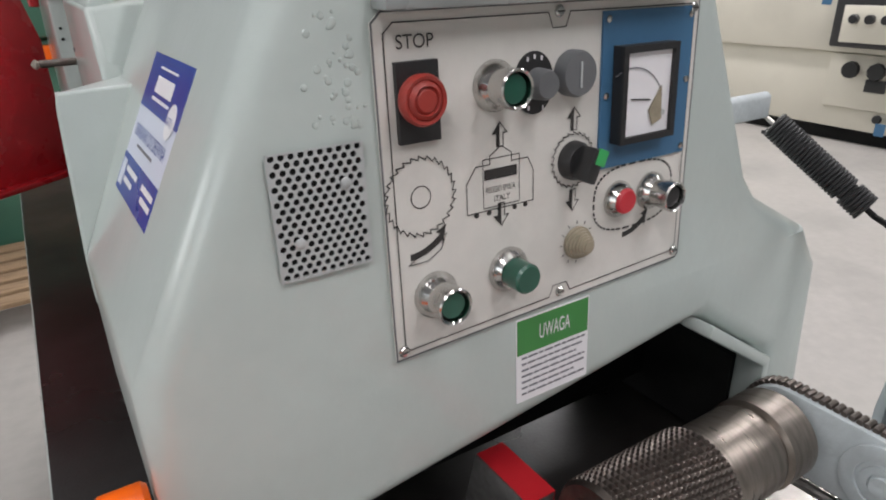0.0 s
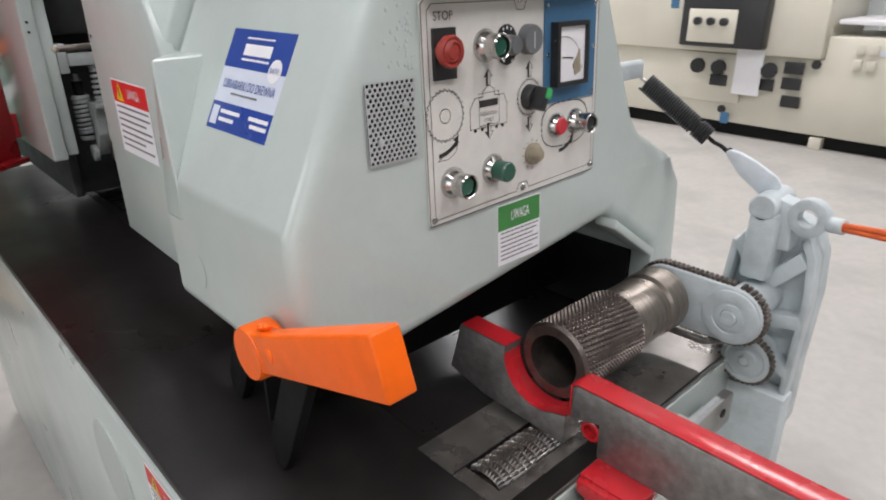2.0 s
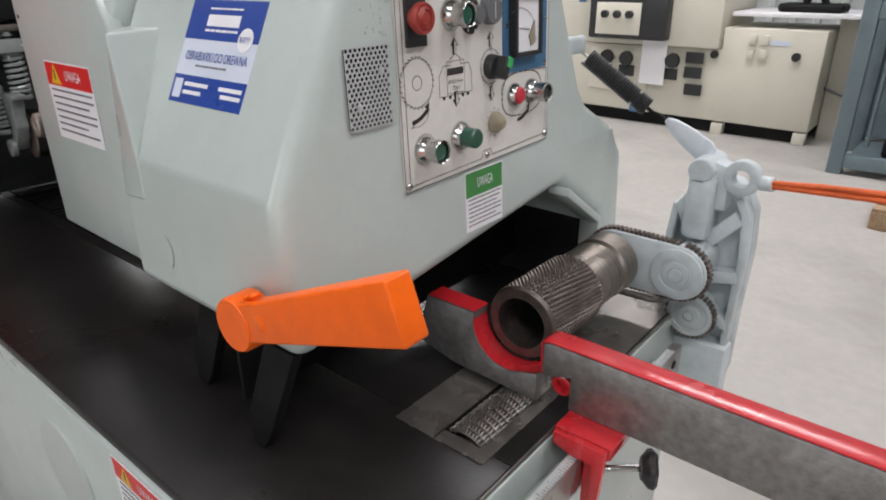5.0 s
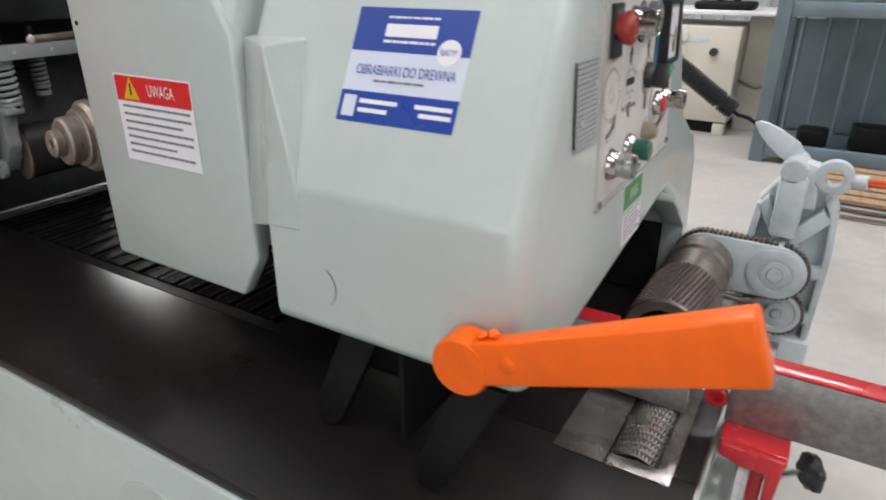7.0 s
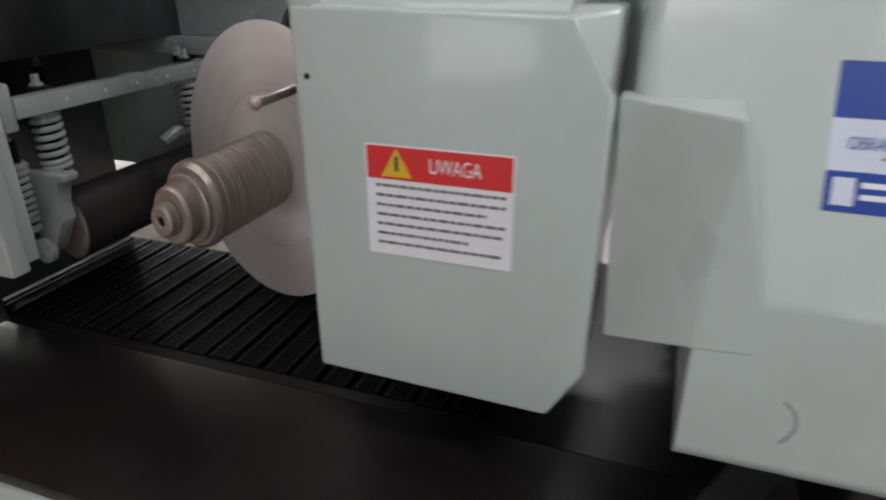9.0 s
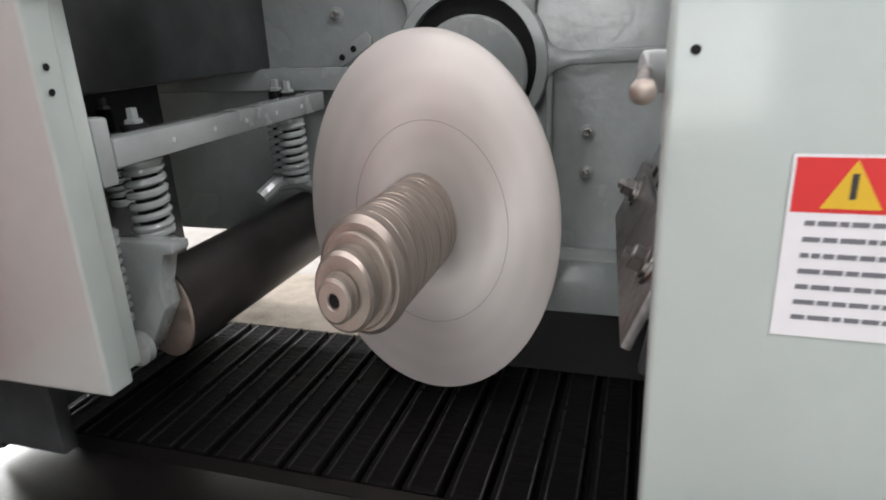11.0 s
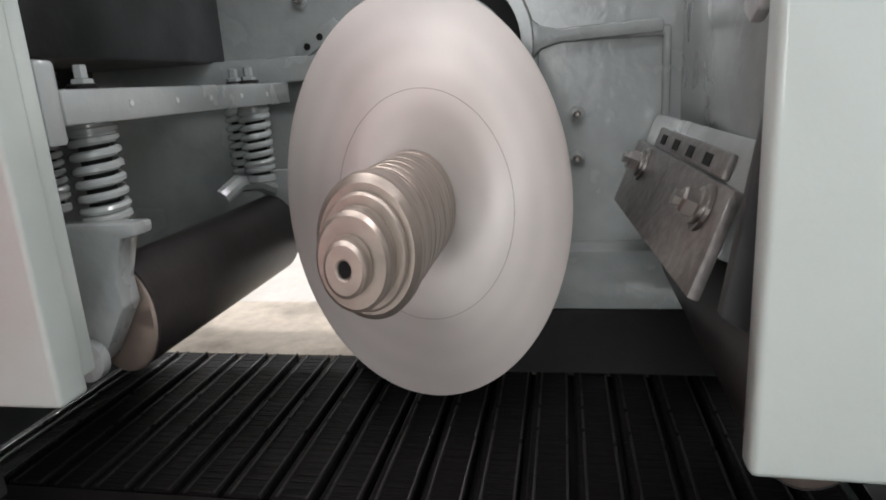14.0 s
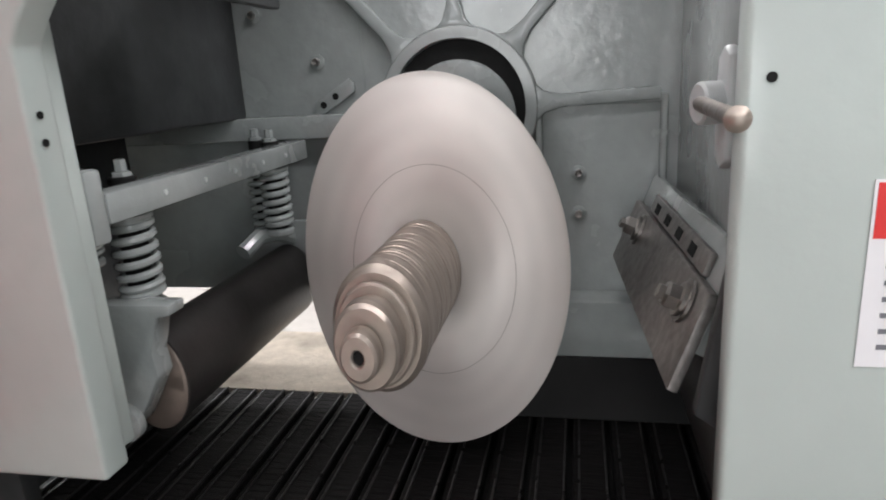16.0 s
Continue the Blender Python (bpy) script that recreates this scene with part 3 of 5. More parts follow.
# ---- control panel ----
panel = thing("control_panel", "ivory enamelled control panel with buttons and gauge, scratched", "control panel", at=(0.25, 0.0, 1.17))
plate_out = [(0.111, 1.171), (0.402, 1.178), (0.405, 1.182), (0.405, 1.398), (0.400, 1.4025), (0.118, 1.4025), (0.111, 1.396)]
part("panel_plate", flat(plate_out, FRONT, None, -0.002, 0.0048), IVORY, panel)
part("panel_edge", outline(plate_out, 0.0014, FRONT, None, 0.0, 0.0030), GREY_PLASTIC, panel, "dark edge of the plate")
border = [(0.118, 1.180), (0.122, 1.177), (0.250, 1.181), (0.254, 1.190), (0.268, 1.190), (0.272, 1.182), (0.392, 1.186), (0.399, 1.192), (0.399, 1.390), (0.394, 1.396), (0.266, 1.396), (0.262, 1.386), (0.250, 1.386), (0.246, 1.396), (0.125, 1.396), (0.118, 1.390)]
part("border_line", outline(border, 0.0008, FRONT, None, 0.003), INK, panel, "thin black border line")
TOPZ = 0.0030


def on_panel(u, v, w=TOPZ):
    return FRONT @ Vector((u, v, w))


OUT = (0, -1, 0.03)
for su, sv in ((0.1165, 1.1775), (0.398, 1.186), (0.261, 1.1835), (0.256, 1.3965), (0.398, 1.393)):
    s = part("screw", lathe([(0, 0.0042), (0.0012, 0.0042), (0.0024, 0.003), (0.0027, 0)], on_panel(su, sv), OUT, 18), CHROME, panel, "round-headed steel screw")
    part("slot", flat(rect(su - 0.003, sv - 0.0005, su + 0.003, sv + 0.0005), FRONT, None, TOPZ + 0.0022, 0.0008), INK, s)


def guarded_button(u, v, cap, r=0.0155, tall=0.026, name="push_button", label="chrome-guarded push button"):
    o = on_panel(u, v)
    base = part(name, lathe([(0, r * 1.12), (0.002, r * 1.12), (0.007, r * 0.92), (0.010, r * 0.80), (0.010, r * 0.60), (0.0, r * 0.58)], o, OUT, 36), CHROME, panel, label)
    guard = lathe([(0.010, r * 0.80), (tall - 0.009, r * 0.80), (tall - 0.008, r * 0.86), (tall, r * 0.86), (tall + 0.001, r * 0.80), (tall, r * 0.72), (0.010, r * 0.72)], o, OUT, 36)
    part("guard_ring", guard, CHROME, base, "slotted chrome guard ring")
    part("button_cap", lathe([(0.0, r * 0.66), (tall - 0.005, r * 0.66), (tall - 0.003, r * 0.60), (tall - 0.0025, 0)], o, OUT, 30), cap, base)


def plain_button(u, v, cap, r=0.0145, capr=0.0105, tall=0.020, label="push button in a chrome collar"):
    o = on_panel(u, v)
    base = part("push_button", lathe([(0, r * 1.1), (0.002, r * 1.1), (0.006, r * 0.95), (0.009, r * 0.80), (0.009, r * 0.6)], o, OUT, 36), CHROME, panel, label)
    part("button_cap", lathe([(0.003, capr), (tall - 0.002, capr), (tall, capr - 0.0015), (tall, 0)], o, OUT, 32), cap, base)


guarded_button(0.199, 1.352, GREENBTN)
guarded_button(0.145, 1.214, GREENBTN)
plain_button(0.209, 1.2165, GREENBTN, 0.016, 0.0115, 0.026, "green push button in a dulled chrome collar")
plain_button(0.3225, 1.249, REDCAP, 0.014, 0.0105, 0.012, "red stop button in a chrome collar")
guarded_button(0.361, 1.249, BLACK, 0.0145, 0.027, "selector_button", "black lever button in a chrome collar")
stop = part("emergency_stop", flat(rect(0.1235, 1.3235, 0.1535, 1.3735), FRONT, None, TOPZ, 0.004), BLACK, panel, "black backplate of the stop button")
part("mushroom", lathe([(0.003, 0.010), (0.008, 0.0125), (0.012, 0.0155), (0.017, 0.016), (0.020, 0.0145), (0.0195, 0.0125), (0.0185, 0.012), (0.0205, 0.0105), (0.0215, 0.009), (0.0195, 0.008), (0.021, 0.0065), (0.0215, 0)], on_panel(0.1345, 1.3515), OUT, 40), REDBTN, stop, "faded red mushroom head with ringed face")
dial = part("rotary_dial", flat(circle(0.233, 1.3505, 0.0175, 36, 0.0215), FRONT, None, TOPZ, 0.0015), BLACK, panel, "black numbered dial plate")
part("dial_knob", lathe([(0.002, 0.011), (0.012, 0.0105), (0.015, 0.009), (0.015, 0)], on_panel(0.235, 1.350), OUT, 30), GREY_PLASTIC, dial)
for mu, mv in ((0.2262, 1.3655), (0.2322, 1.3668), (0.2385, 1.3655), (0.2400, 1.3315), (0.2270, 1.3325)):
    part("dial_mark", flat(rect(mu, mv, mu + 0.0014, mv + 0.003), FRONT, None, TOPZ + 0.0015), PAPER, dial, "white dial number as a bar")
pot = part("grey_knob", lathe([(0, 0.0165), (0.008, 0.0165), (0.011, 0.0150), (0.011, 0)], on_panel(0.268, 1.354), OUT, 40), GREY_PLASTIC, panel, "round grey knob with a pale pointer line")
part("pointer", box((-0.0008, -0.009, 0), (0.0008, 0.009, 0.0006)), PERF, pot, m=Matrix.Translation(on_panel(0.268, 1.354, TOPZ + 0.0112)) @ FRONT.to_3x3().to_4x4())
sw = part("rotary_switch", lathe([(0, 0.0150), (0.006, 0.0145), (0.010, 0.012), (0.010, 0)], on_panel(0.272, 1.2895), OUT, 36), BLACK, panel, "black rotary switch with a green pointer")
part("grip", box((-0.006, -0.013, 0), (0.006, 0.013, 0.016), 0.002), BLACK, sw, m=Matrix.Translation(on_panel(0.272, 1.2895, TOPZ + 0.009)) @ FRONT.to_3x3().to_4x4() @ pose(0, 0, 0, 0, 0, -24))
part("pointer", box((-0.0035, 0.001, 0), (0.0062, 0.0132, 0.0022), 0.0005), GREENLIT, sw, "green pointer", m=Matrix.Translation(on_panel(0.2735, 1.2895, TOPZ + 0.0235)) @ FRONT.to_3x3().to_4x4() @ pose(0, 0, 0, 0, 0, -24))
part("indicator_lens", lathe([(0, 0.0135), (0.003, 0.0135), (0.0035, 0.0122), (0.0055, 0.0122), (0.006, 0.0108), (0.0078, 0.0108), (0.0083, 0.0094), (0.010, 0.0094), (0.0105, 0.008), (0.012, 0.008), (0.0125, 0.0064), (0.0138, 0.0064), (0.0142, 0.0045), (0.0152, 0.0045), (0.0155, 0)], on_panel(0.2785, 1.2215), OUT, 32), LENS, panel, "clouded ribbed indicator lens")
meter_plate = part("meter_plate", flat(rect(0.2975, 1.2775, 0.3975, 1.3945), FRONT, None, TOPZ, 0.0018), BLUE, panel, "blue painted plate round the gauge")
for su, sv in ((0.3025, 1.389), (0.3025, 1.334), (0.3025, 1.283), (0.3935, 1.338), (0.3935, 1.283), (0.3935, 1.3885)):
    part("plate_screw", lathe([(0, 0.0026), (0.001, 0.0026), (0.0016, 0.0015), (0.0016, 0)], on_panel(su, sv, TOPZ + 0.0018), OUT, 14), CHROME, meter_plate)
gauge = part("ammeter", merge(outline(rect(0.3115, 1.2995, 0.3675, 1.3675), 0.0055, FRONT, None, TOPZ, 0.012), flat(rect(0.309, 1.297, 0.370, 1.370), FRONT, None, TOPZ + 0.0018, 0.007)), BLACK, panel, "square ammeter in a black bezel")
part("scale", flat(rect(0.3135, 1.3015, 0.3655, 1.3655), FRONT, None, TOPZ + 0.009, 0.0006), PAPER, gauge, "white gauge scale")
part("needle", flat([(0.321, 1.3300), (0.342, 1.3275), (0.342, 1.3288), (0.321, 1.3310)], FRONT, None, TOPZ + 0.0100), INK, gauge, "black needle")
part("needle_cover", flat([(0.341, 1.320), (0.354, 1.338), (0.356, 1.312), (0.346, 1.308)], FRONT, None, TOPZ + 0.0100, 0.001), LENS, gauge, "brownish needle cover")
part("scale_marks", outline([(0.322 + 0.036 * math.cos(radians(a)), 1.318 + 0.036 * math.sin(radians(a))) for a in range(20, 130, 10)] + [(0.322 + 0.0356 * math.cos(radians(a)), 1.318 + 0.0356 * math.sin(radians(a))) for a in range(120, 10, -10)], 0.0005, FRONT, None, TOPZ + 0.0098), GREYINK, gauge)
part("bezel", merge(flat(rect(0.309, 1.297, 0.370, 1.302), FRONT, None, TOPZ + 0.008, 0.005), merge(flat(rect(0.309, 1.365, 0.370, 1.370), FRONT, None, TOPZ + 0.008, 0.005), merge(flat(rect(0.309, 1.302, 0.314, 1.365), FRONT, None, TOPZ + 0.008, 0.005), flat(rect(0.365, 1.302, 0.370, 1.365), FRONT, None, TOPZ + 0.008, 0.005)))), BLACK, gauge, "raised black bezel")
part("zero_screw", lathe([(0, 0.0022), (0.001, 0.0022), (0.001, 0)], on_panel(0.357, 1.317, TOPZ + 0.0103), OUT, 14), PERF, gauge)

# printed figures
part("stop_lettering", lettering("STOP", 0.1265, 1.3805, 0.0265, 0.0085, FRONT, None, TOPZ), INK, panel, "STOP in black capitals")


def saw_figure(u, v, r, teeth, ry=None):
    k = (ry or r) / r
    pts = []
    for i in range(teeth):
        a = 2 * math.pi * i / teeth
        pts += [(u + r * math.cos(a), v + k * r * math.sin(a)), (u + r * 0.90 * math.cos(a + 0.02), v + k * r * 0.90 * math.sin(a + 0.02))]
    return pts


part("saw_figure", merge(outline(saw_figure(0.1375, 1.2865, 0.0275, 28), 0.0008, FRONT, None, TOPZ), outline(circle(0.1375, 1.2865, 0.0075, 20), 0.0007, FRONT, None, TOPZ)), INK, panel, "printed saw blade outline")
part("switch_saw_figure", outline(saw_figure(0.272, 1.2895, 0.0215, 24), 0.0008, FRONT, None, TOPZ), INK, panel, "printed toothed ring")


def arrow(u, v, up, h=0.018, w=0.0065):
    s = 1 if up else -1
    shaft = [(u - w * 0.45, v), (u - w * 0.45, v + s * h * 0.55), (u - w, v + s * h * 0.55), (u, v + s * h), (u + w, v + s * h * 0.55), (u + w * 0.45, v + s * h * 0.55), (u + w * 0.45, v)]
    return merge(outline(shaft, 0.0008, FRONT, None, TOPZ), flat([(u - w * 0.45, v), (u - w * 0.45, v + s * h * 0.55), (u - w, v + s * h * 0.55), (u, v + s * h), (u, v)], FRONT, None, TOPZ, 0.0004))


for au, av, up in ((0.203, 1.3105, True), (0.2035, 1.2695, False), (0.272, 1.3125, True), (0.2725, 1.2665, False)):
    part("arrow", arrow(au, av, up, 0.017, 0.0062), INK, panel, "half-filled black arrow")
part("maker_badge", merge(outline([(0.174, 1.266), (0.174, 1.288), (0.182, 1.299), (0.194, 1.299), (0.194, 1.305), (0.204, 1.311), (0.213, 1.305), (0.213, 1.299), (0.228, 1.299), (0.233, 1.289), (0.233, 1.266)], 0.0007, FRONT, None, TOPZ), outline(rect(0.188, 1.268, 0.220, 1.303), 0.0006, FRONT, None, TOPZ)), INK, panel, "printed outline of a machine")
part("maker_bars", merge(flat(rect(0.1895, 1.288, 0.218, 1.2955), FRONT, None, TOPZ, 0.0004), lettering("REGGIO EMILIA", 0.1905, 1.2785, 0.026, 0.0042, FRONT, None, TOPZ)), INK, panel, "plain maker bar over small place name")
part("country_lettering", lettering("ITALY", 0.1975, 1.2715, 0.014, 0.0042, FRONT, None, TOPZ), INK, panel, "ITALY in thin capitals")
for fu in (0.182, 0.193, 0.216, 0.226):
    part("badge_foot", flat(circle(fu, 1.264, 0.002, 12), FRONT, None, TOPZ, 0.0004), INK, panel)


def curved_arrow(u, v, w, bm=None):
    lo, hi = [], []
    for i in range(9):
        s = i / 8
        lo.append((u + w * s, v + 0.010 * s * s))
        hi.append((u + w * s * 0.94, v + 0.0045 + 0.010 * s * s))
    return flat(lo + [(u + w * 0.98, v + 0.005), (u + w * 1.12, v + 0.0205), (u + w * 0.80, v + 0.016)] + hi[::-1], FRONT, bm, TOPZ, 0.0004)


part("turn_arrow", merge(curved_arrow(0.127, 1.2435, 0.026), outline([(0.125, 1.2405), (0.140, 1.2405), (0.151, 1.2465), (0.156, 1.2575)], 0.0006, FRONT, None, TOPZ)), INK, panel, "curved black turning arrow")
part("feed_arrow", curved_arrow(0.331, 1.2135, 0.026), INK, panel, "curved black feed arrow")
oval = [(0.342 + 0.046 * math.copysign(abs(math.cos(a)) ** 0.7, math.cos(a)), 1.249 + 0.0275 * math.copysign(abs(math.sin(a)) ** 0.7, math.sin(a))) for a in [2 * math.pi * i / 44 for i in range(44)]]
dash = None
for i in range(0, 44, 1):
    a, b = Vector(oval[i]), Vector(oval[(i + 1) % 44])
    d = (b - a) * 0.66
    n = Vector((-d.y, d.x)).normalized() * 0.0008
    dash = flat([tuple(a - n), tuple(a + d - n), tuple(a + d + n), tuple(a + n)], FRONT, dash, TOPZ, 0.0004)
part("dashed_oval", dash, INK, panel, "dashed black oval round the feed buttons")
rays = None
for a in range(0, 360, 30):
    c, s = math.cos(radians(a)), math.sin(radians(a))
    rays = flat([(0.2785 + 0.0155 * c - 0.0004 * s, 1.2215 + 0.0155 * s + 0.0004 * c), (0.2785 + 0.0155 * c + 0.0004 * s, 1.2215 + 0.0155 * s - 0.0004 * c), (0.2785 + 0.0185 * c, 1.2215 + 0.0185 * s)], FRONT, rays, TOPZ, 0.0004)
part("lamp_rays", rays, INK, panel, "short rays round the lens")

# ---- labels ----


def warning_label(name, m, u0, v0, w, h, stripe, share, lines, label, tri=True, tw=0.34, th=0.10):
    t = thing(name, label, "label", "warning labels", (m @ Vector((u0, v0, 0)))[:])
    part("backing", flat(rect(u0, v0, u0 + w, v0 + h), m, None, 0.0006, 0.0006), PAPER, t)
    part("stripe", flat(rect(u0 + w * 0.012, v0 + h * (1 - share), u0 + w * 0.988, v0 + h * 0.985), m, None, 0.0012, 0.0003), stripe, t, "coloured heading stripe")
    part("heading", lettering("UWAGA", u0 + w * (0.45 if tri else 0.30), v0 + h * (1 - share * 0.5 - th / 2), w * tw, h * th, m, None, 0.0016), PAPER, t, "UWAGA in white capitals")
    if tri:
        cu, cv, r = u0 + w * 0.22, v0 + h * (1 - share * 0.5), h * share * 0.42
        part("warning_triangle", flat([(cu - r * 1.1, cv - r), (cu + r * 1.1, cv - r), (cu, cv + r)], m, None, 0.0016, 0.0003), YELLOW, t, "yellow warning triangle")
        part("triangle_mark", flat(rect(cu - r * 0.12, cv - r * 0.6, cu + r * 0.12, cv + r * 0.45), m, None, 0.002, 0.0002), INK, t)
    pitch = h * (1 - share) * 0.88 / lines
    part("small_print", bars(u0 + w * 0.07, u0 + w * 0.95, v0 + h * (1 - share) - pitch * 0.5, lines, pitch, pitch * 0.30, m, None, 0.0013, seed=lines), GREYINK, t, "lines of small dark print")
    return t


warning_label("warning_label", DOOR, -0.614, 1.167, 0.147, 0.113, LABRED, 0.30, 7, "white and red warning label on the saw door", th=0.13)
warning_label("warning_label", FRONT @ Matrix.Translation((0, 0, -0.0004)), 0.2185, 1.0905, 0.079, 0.0775, LABGREEN, 0.42, 7, "green and white warning label under the panel", False, 0.42, 0.17)
warning_label("warning_label", APRON, -0.272, 0.735, 0.147, 0.105, LABRED, 0.30, 7, "white and red warning label on the machine side", th=0.13)

dealer = thing("dealer_sticker", "blue and white dealer sticker on the sloping hood side", "sticker", at=(SLOPE @ Vector((-0.16, 0.12, 0)))[:])
b0, b1, s0, s1 = -0.229, -0.096, 0.0745, 0.1885
SH = s1 - s0
part("backing", flat(rect(b0, s0, b1, s1), SLOPE, None, 0.0008, 0.0006), LABPALE, dealer, "pale middle band")
part("upper_band", flat(rect(b0, s0 + SH * 0.62, b1, s1), SLOPE, None, 0.0014, 0.0003), LABBLUE, dealer)
part("lower_band", flat(rect(b0, s0, b1, s0 + SH * 0.27), SLOPE, None, 0.0014, 0.0003), LABBLUE, dealer)
part("logo_bar", merge(flat([(b0 + 0.036, s0 + SH * 0.75), (b0 + 0.094, s0 + SH * 0.75), (b0 + 0.094, s0 + SH * 0.86), (b0 + 0.036, s0 + SH * 0.86)], SLOPE, None, 0.0018, 0.0002), merge(bars(b0 + 0.036, b0 + 0.094, s0 + SH * 0.72, 1, 0.01, 0.0025, SLOPE, None, 0.0018, 3), bars(b0 + 0.036, b0 + 0.094, s0 + SH * 0.925, 1, 0.01, 0.0018, SLOPE, None, 0.0018, 4))), PAPER, dealer, "plain white logo bar")
part("trade_lettering", lettering("OBRABIARKI DO DREWNA", b0 + 0.012, s0 + SH * 0.415, 0.112, 0.0098, SLOPE, None, 0.0016), LABBLUE, dealer, "blue capitals on the pale band")
part("trade_line", bars(b0 + 0.035, b0 + 0.095, s0 + SH * 0.375, 1, 0.01, 0.002, SLOPE, None, 0.0016, 9), GREYINK, dealer)
spot = part("round_spot", flat(circle(b1 - 0.022, s0 + SH * 0.645, 0.0125, 28), SLOPE, None, 0.0018, 0.0003), PAPER, dealer, "round white spot")
part("spot_lettering", lettering("RATY!", b1 - 0.0305, s0 + SH * 0.615, 0.017, 0.0065, SLOPE, None, 0.0022), LABBLUE, spot, "RATY! in blue")
part("code_block", flat(rect(b0 + 0.005, s0 + 0.005, b0 + 0.020, s0 + 0.026), SLOPE, None, 0.0018, 0.0003), LABPALE, dealer, "plain pale square")
for u, v, w in ((0.024, 0.168, 0.044), (0.024, 0.09, 0.034), (0.088, 0.168, 0.040), (0.094, 0.10, 0.034)):
    part("address_bar", flat(rect(b0 + u, s0 + SH * v, b0 + u + w, s0 + SH * v + 0.0042), SLOPE, None, 0.0018, 0.0002), PAPER, dealer, "plain white bar of small writing")

# ---- orange handle ----
handle = thing("orange_lever", "bright orange painted steel lever at the hood corner", "lever", at=(-0.08, 0.04, 1.05))
hx, hy, hz = -0.058, 0.047, 1.078
part("hub", lathe([(0, 0), (0, 0.026), (0.004, 0.029), (0.030, 0.029), (0.034, 0.027), (0.034, 0)], (hx, hy, hz), (-1, 0, 0), 36), ORANGE, handle)
bar = bmesh.new()
prof = []
for d, half_w, lo_, hi_ in ((0.015, 0.011, -0.020, 0.022), (0.05, 0.011, -0.021, 0.020), (0.252, 0.0135, -0.026, 0.027)):
    prof.append((d, half_w, lo_, hi_))
up = Vector((0, 0.36, 0.93))
fw = Vector((-0.035, -0.923, 0.383))
sd = Vector((1, 0, 0))
org = Vector((hx - 0.021, hy, hz))
rings = []
for d, hw, lo_, hi_ in prof:
    rings.append([bar.verts.new(org + fw * d + sd * a * hw + up * b) for a, b in ((-1, lo_), (1, lo_), (1, hi_), (-1, hi_))])
for a, b in zip(rings, rings[1:]):
    for k in range(4):
        bar.faces.new((a[k], a[(k + 1) % 4], b[(k + 1) % 4], b[k]))
bar.faces.new(rings[0])
bar.faces.new(rings[-1])
finish(bar, 0.003, 3)
part("bar", bar, ORANGE, handle)
for d in (0.028, 0.040):
    part("weld_bead", lathe([(0, 0), (0.001, 0.004), (0.004, 0.006), (0.007, 0.004), (0.008, 0)], org + fw * d + up * 0.021, up, 12), ORANGE, handle, "painted-over weld bead")
part("boss", lathe([(0, 0.008), (0.001, 0.008), (0.002, 0.0065), (0.002, 0)], org + fw * 0.052 - sd * 0.011, (-1, 0, 0), 20), ORANGE, handle)

# ---- fence with clamp and rail ----
fence = thing("rip_fence", "long steel rip fence with red painted top edge", "fence", at=(0.245, -0.6, 0.868))
FX0, FX1 = 0.236, 0.268
part("fence_bar", prism([(-0.113, 0.962), (-0.122, 0.966), (-1.35, 0.966), (-1.35, 0.880), (-0.154, 0.880), (-0.154, 0.927), (-0.113, 0.915)], "x", FX0, FX1, 0.0025), FENCE, fence)
part("red_top", prism([(-0.113, 0.9625), (-0.122, 0.9665), (-1.35, 0.9665), (-1.35, 0.969), (-0.121, 0.969), (-0.111, 0.965)], "x", FX0 + 0.0005, FX1 + 0.001, 0.0008), RED, fence, "glossy red paint on the top edge")
part("red_end", box((FX0 + 0.001, -0.1125, 0.916), (FX1, -0.110, 0.962), 0.0005), RED, fence)
part("pivot_bolt", lathe([(0, 0.014), (0.006, 0.014), (0.007, 0.012), (0.007, 0.0095), (-0.004, 0.0095), (-0.004, 0)], (FX0 + 0.012, -0.140, 0.907), (-1, 0, 0), 24), RED, fence, "red pivot eye")
guide = thing("rear_guide", "steel guide plate with a red rounded cut-out for the roller", "guide plate", at=(0.245, 0.0, 0.868))
arc = [(ry + 0.056 * math.cos(radians(a)), rz + 0.056 * math.sin(radians(a))) for a in range(12, -140, -12)]
arc = [(y, z) for y, z in arc if y > -0.092]
gp = [(0.100, 0.892), (0.080, 0.969), (-0.003, 0.969)] + arc + [(-0.106, 0.913), (-0.106, 0.872), (0.03, 0.876)]
part("plate", prism(gp, "x", FX0, FX1, 0.0015), FENCE, guide)
band = [(0.079, 0.9695), (-0.0035, 0.9695)] + arc + [(-0.105, 0.9135)]
edge = bmesh.new()
prev = None
for y, z in band:
    row = [edge.verts.new((x, y, z + 0.0012)) for x in (FX0 + 0.0005, FX1 + 0.001)]
    if prev:
        edge.faces.new((prev[0], prev[1], row[1], row[0]))
    prev = row
part("red_edge", edge, RED, guide, "glossy red paint on the cut edge")
rail = thing("fence_rail", "bright steel scale rail on the table front", "rail", at=(0.2, -0.17, 0.83))
part("bar", box((-0.145, -0.196, 0.800), (0.53, -0.181, 0.852), 0.002), STEEL, rail)
part("scale", box((-0.14, -0.1945, 0.8522), (0.50, -0.1825, 0.8532)), PERF, rail, "pale engraved scale")
ticks = None
for k in range(128):
    ticks = box((-0.138 + k * 0.005, -0.1940 if k % 5 else -0.1944, 0.8532), (-0.1374 + k * 0.005, -0.1890 if k % 5 else -0.1855, 0.8534), 0.0, ticks)
part("scale_ticks", ticks, INK, rail, "fine black scale marks")
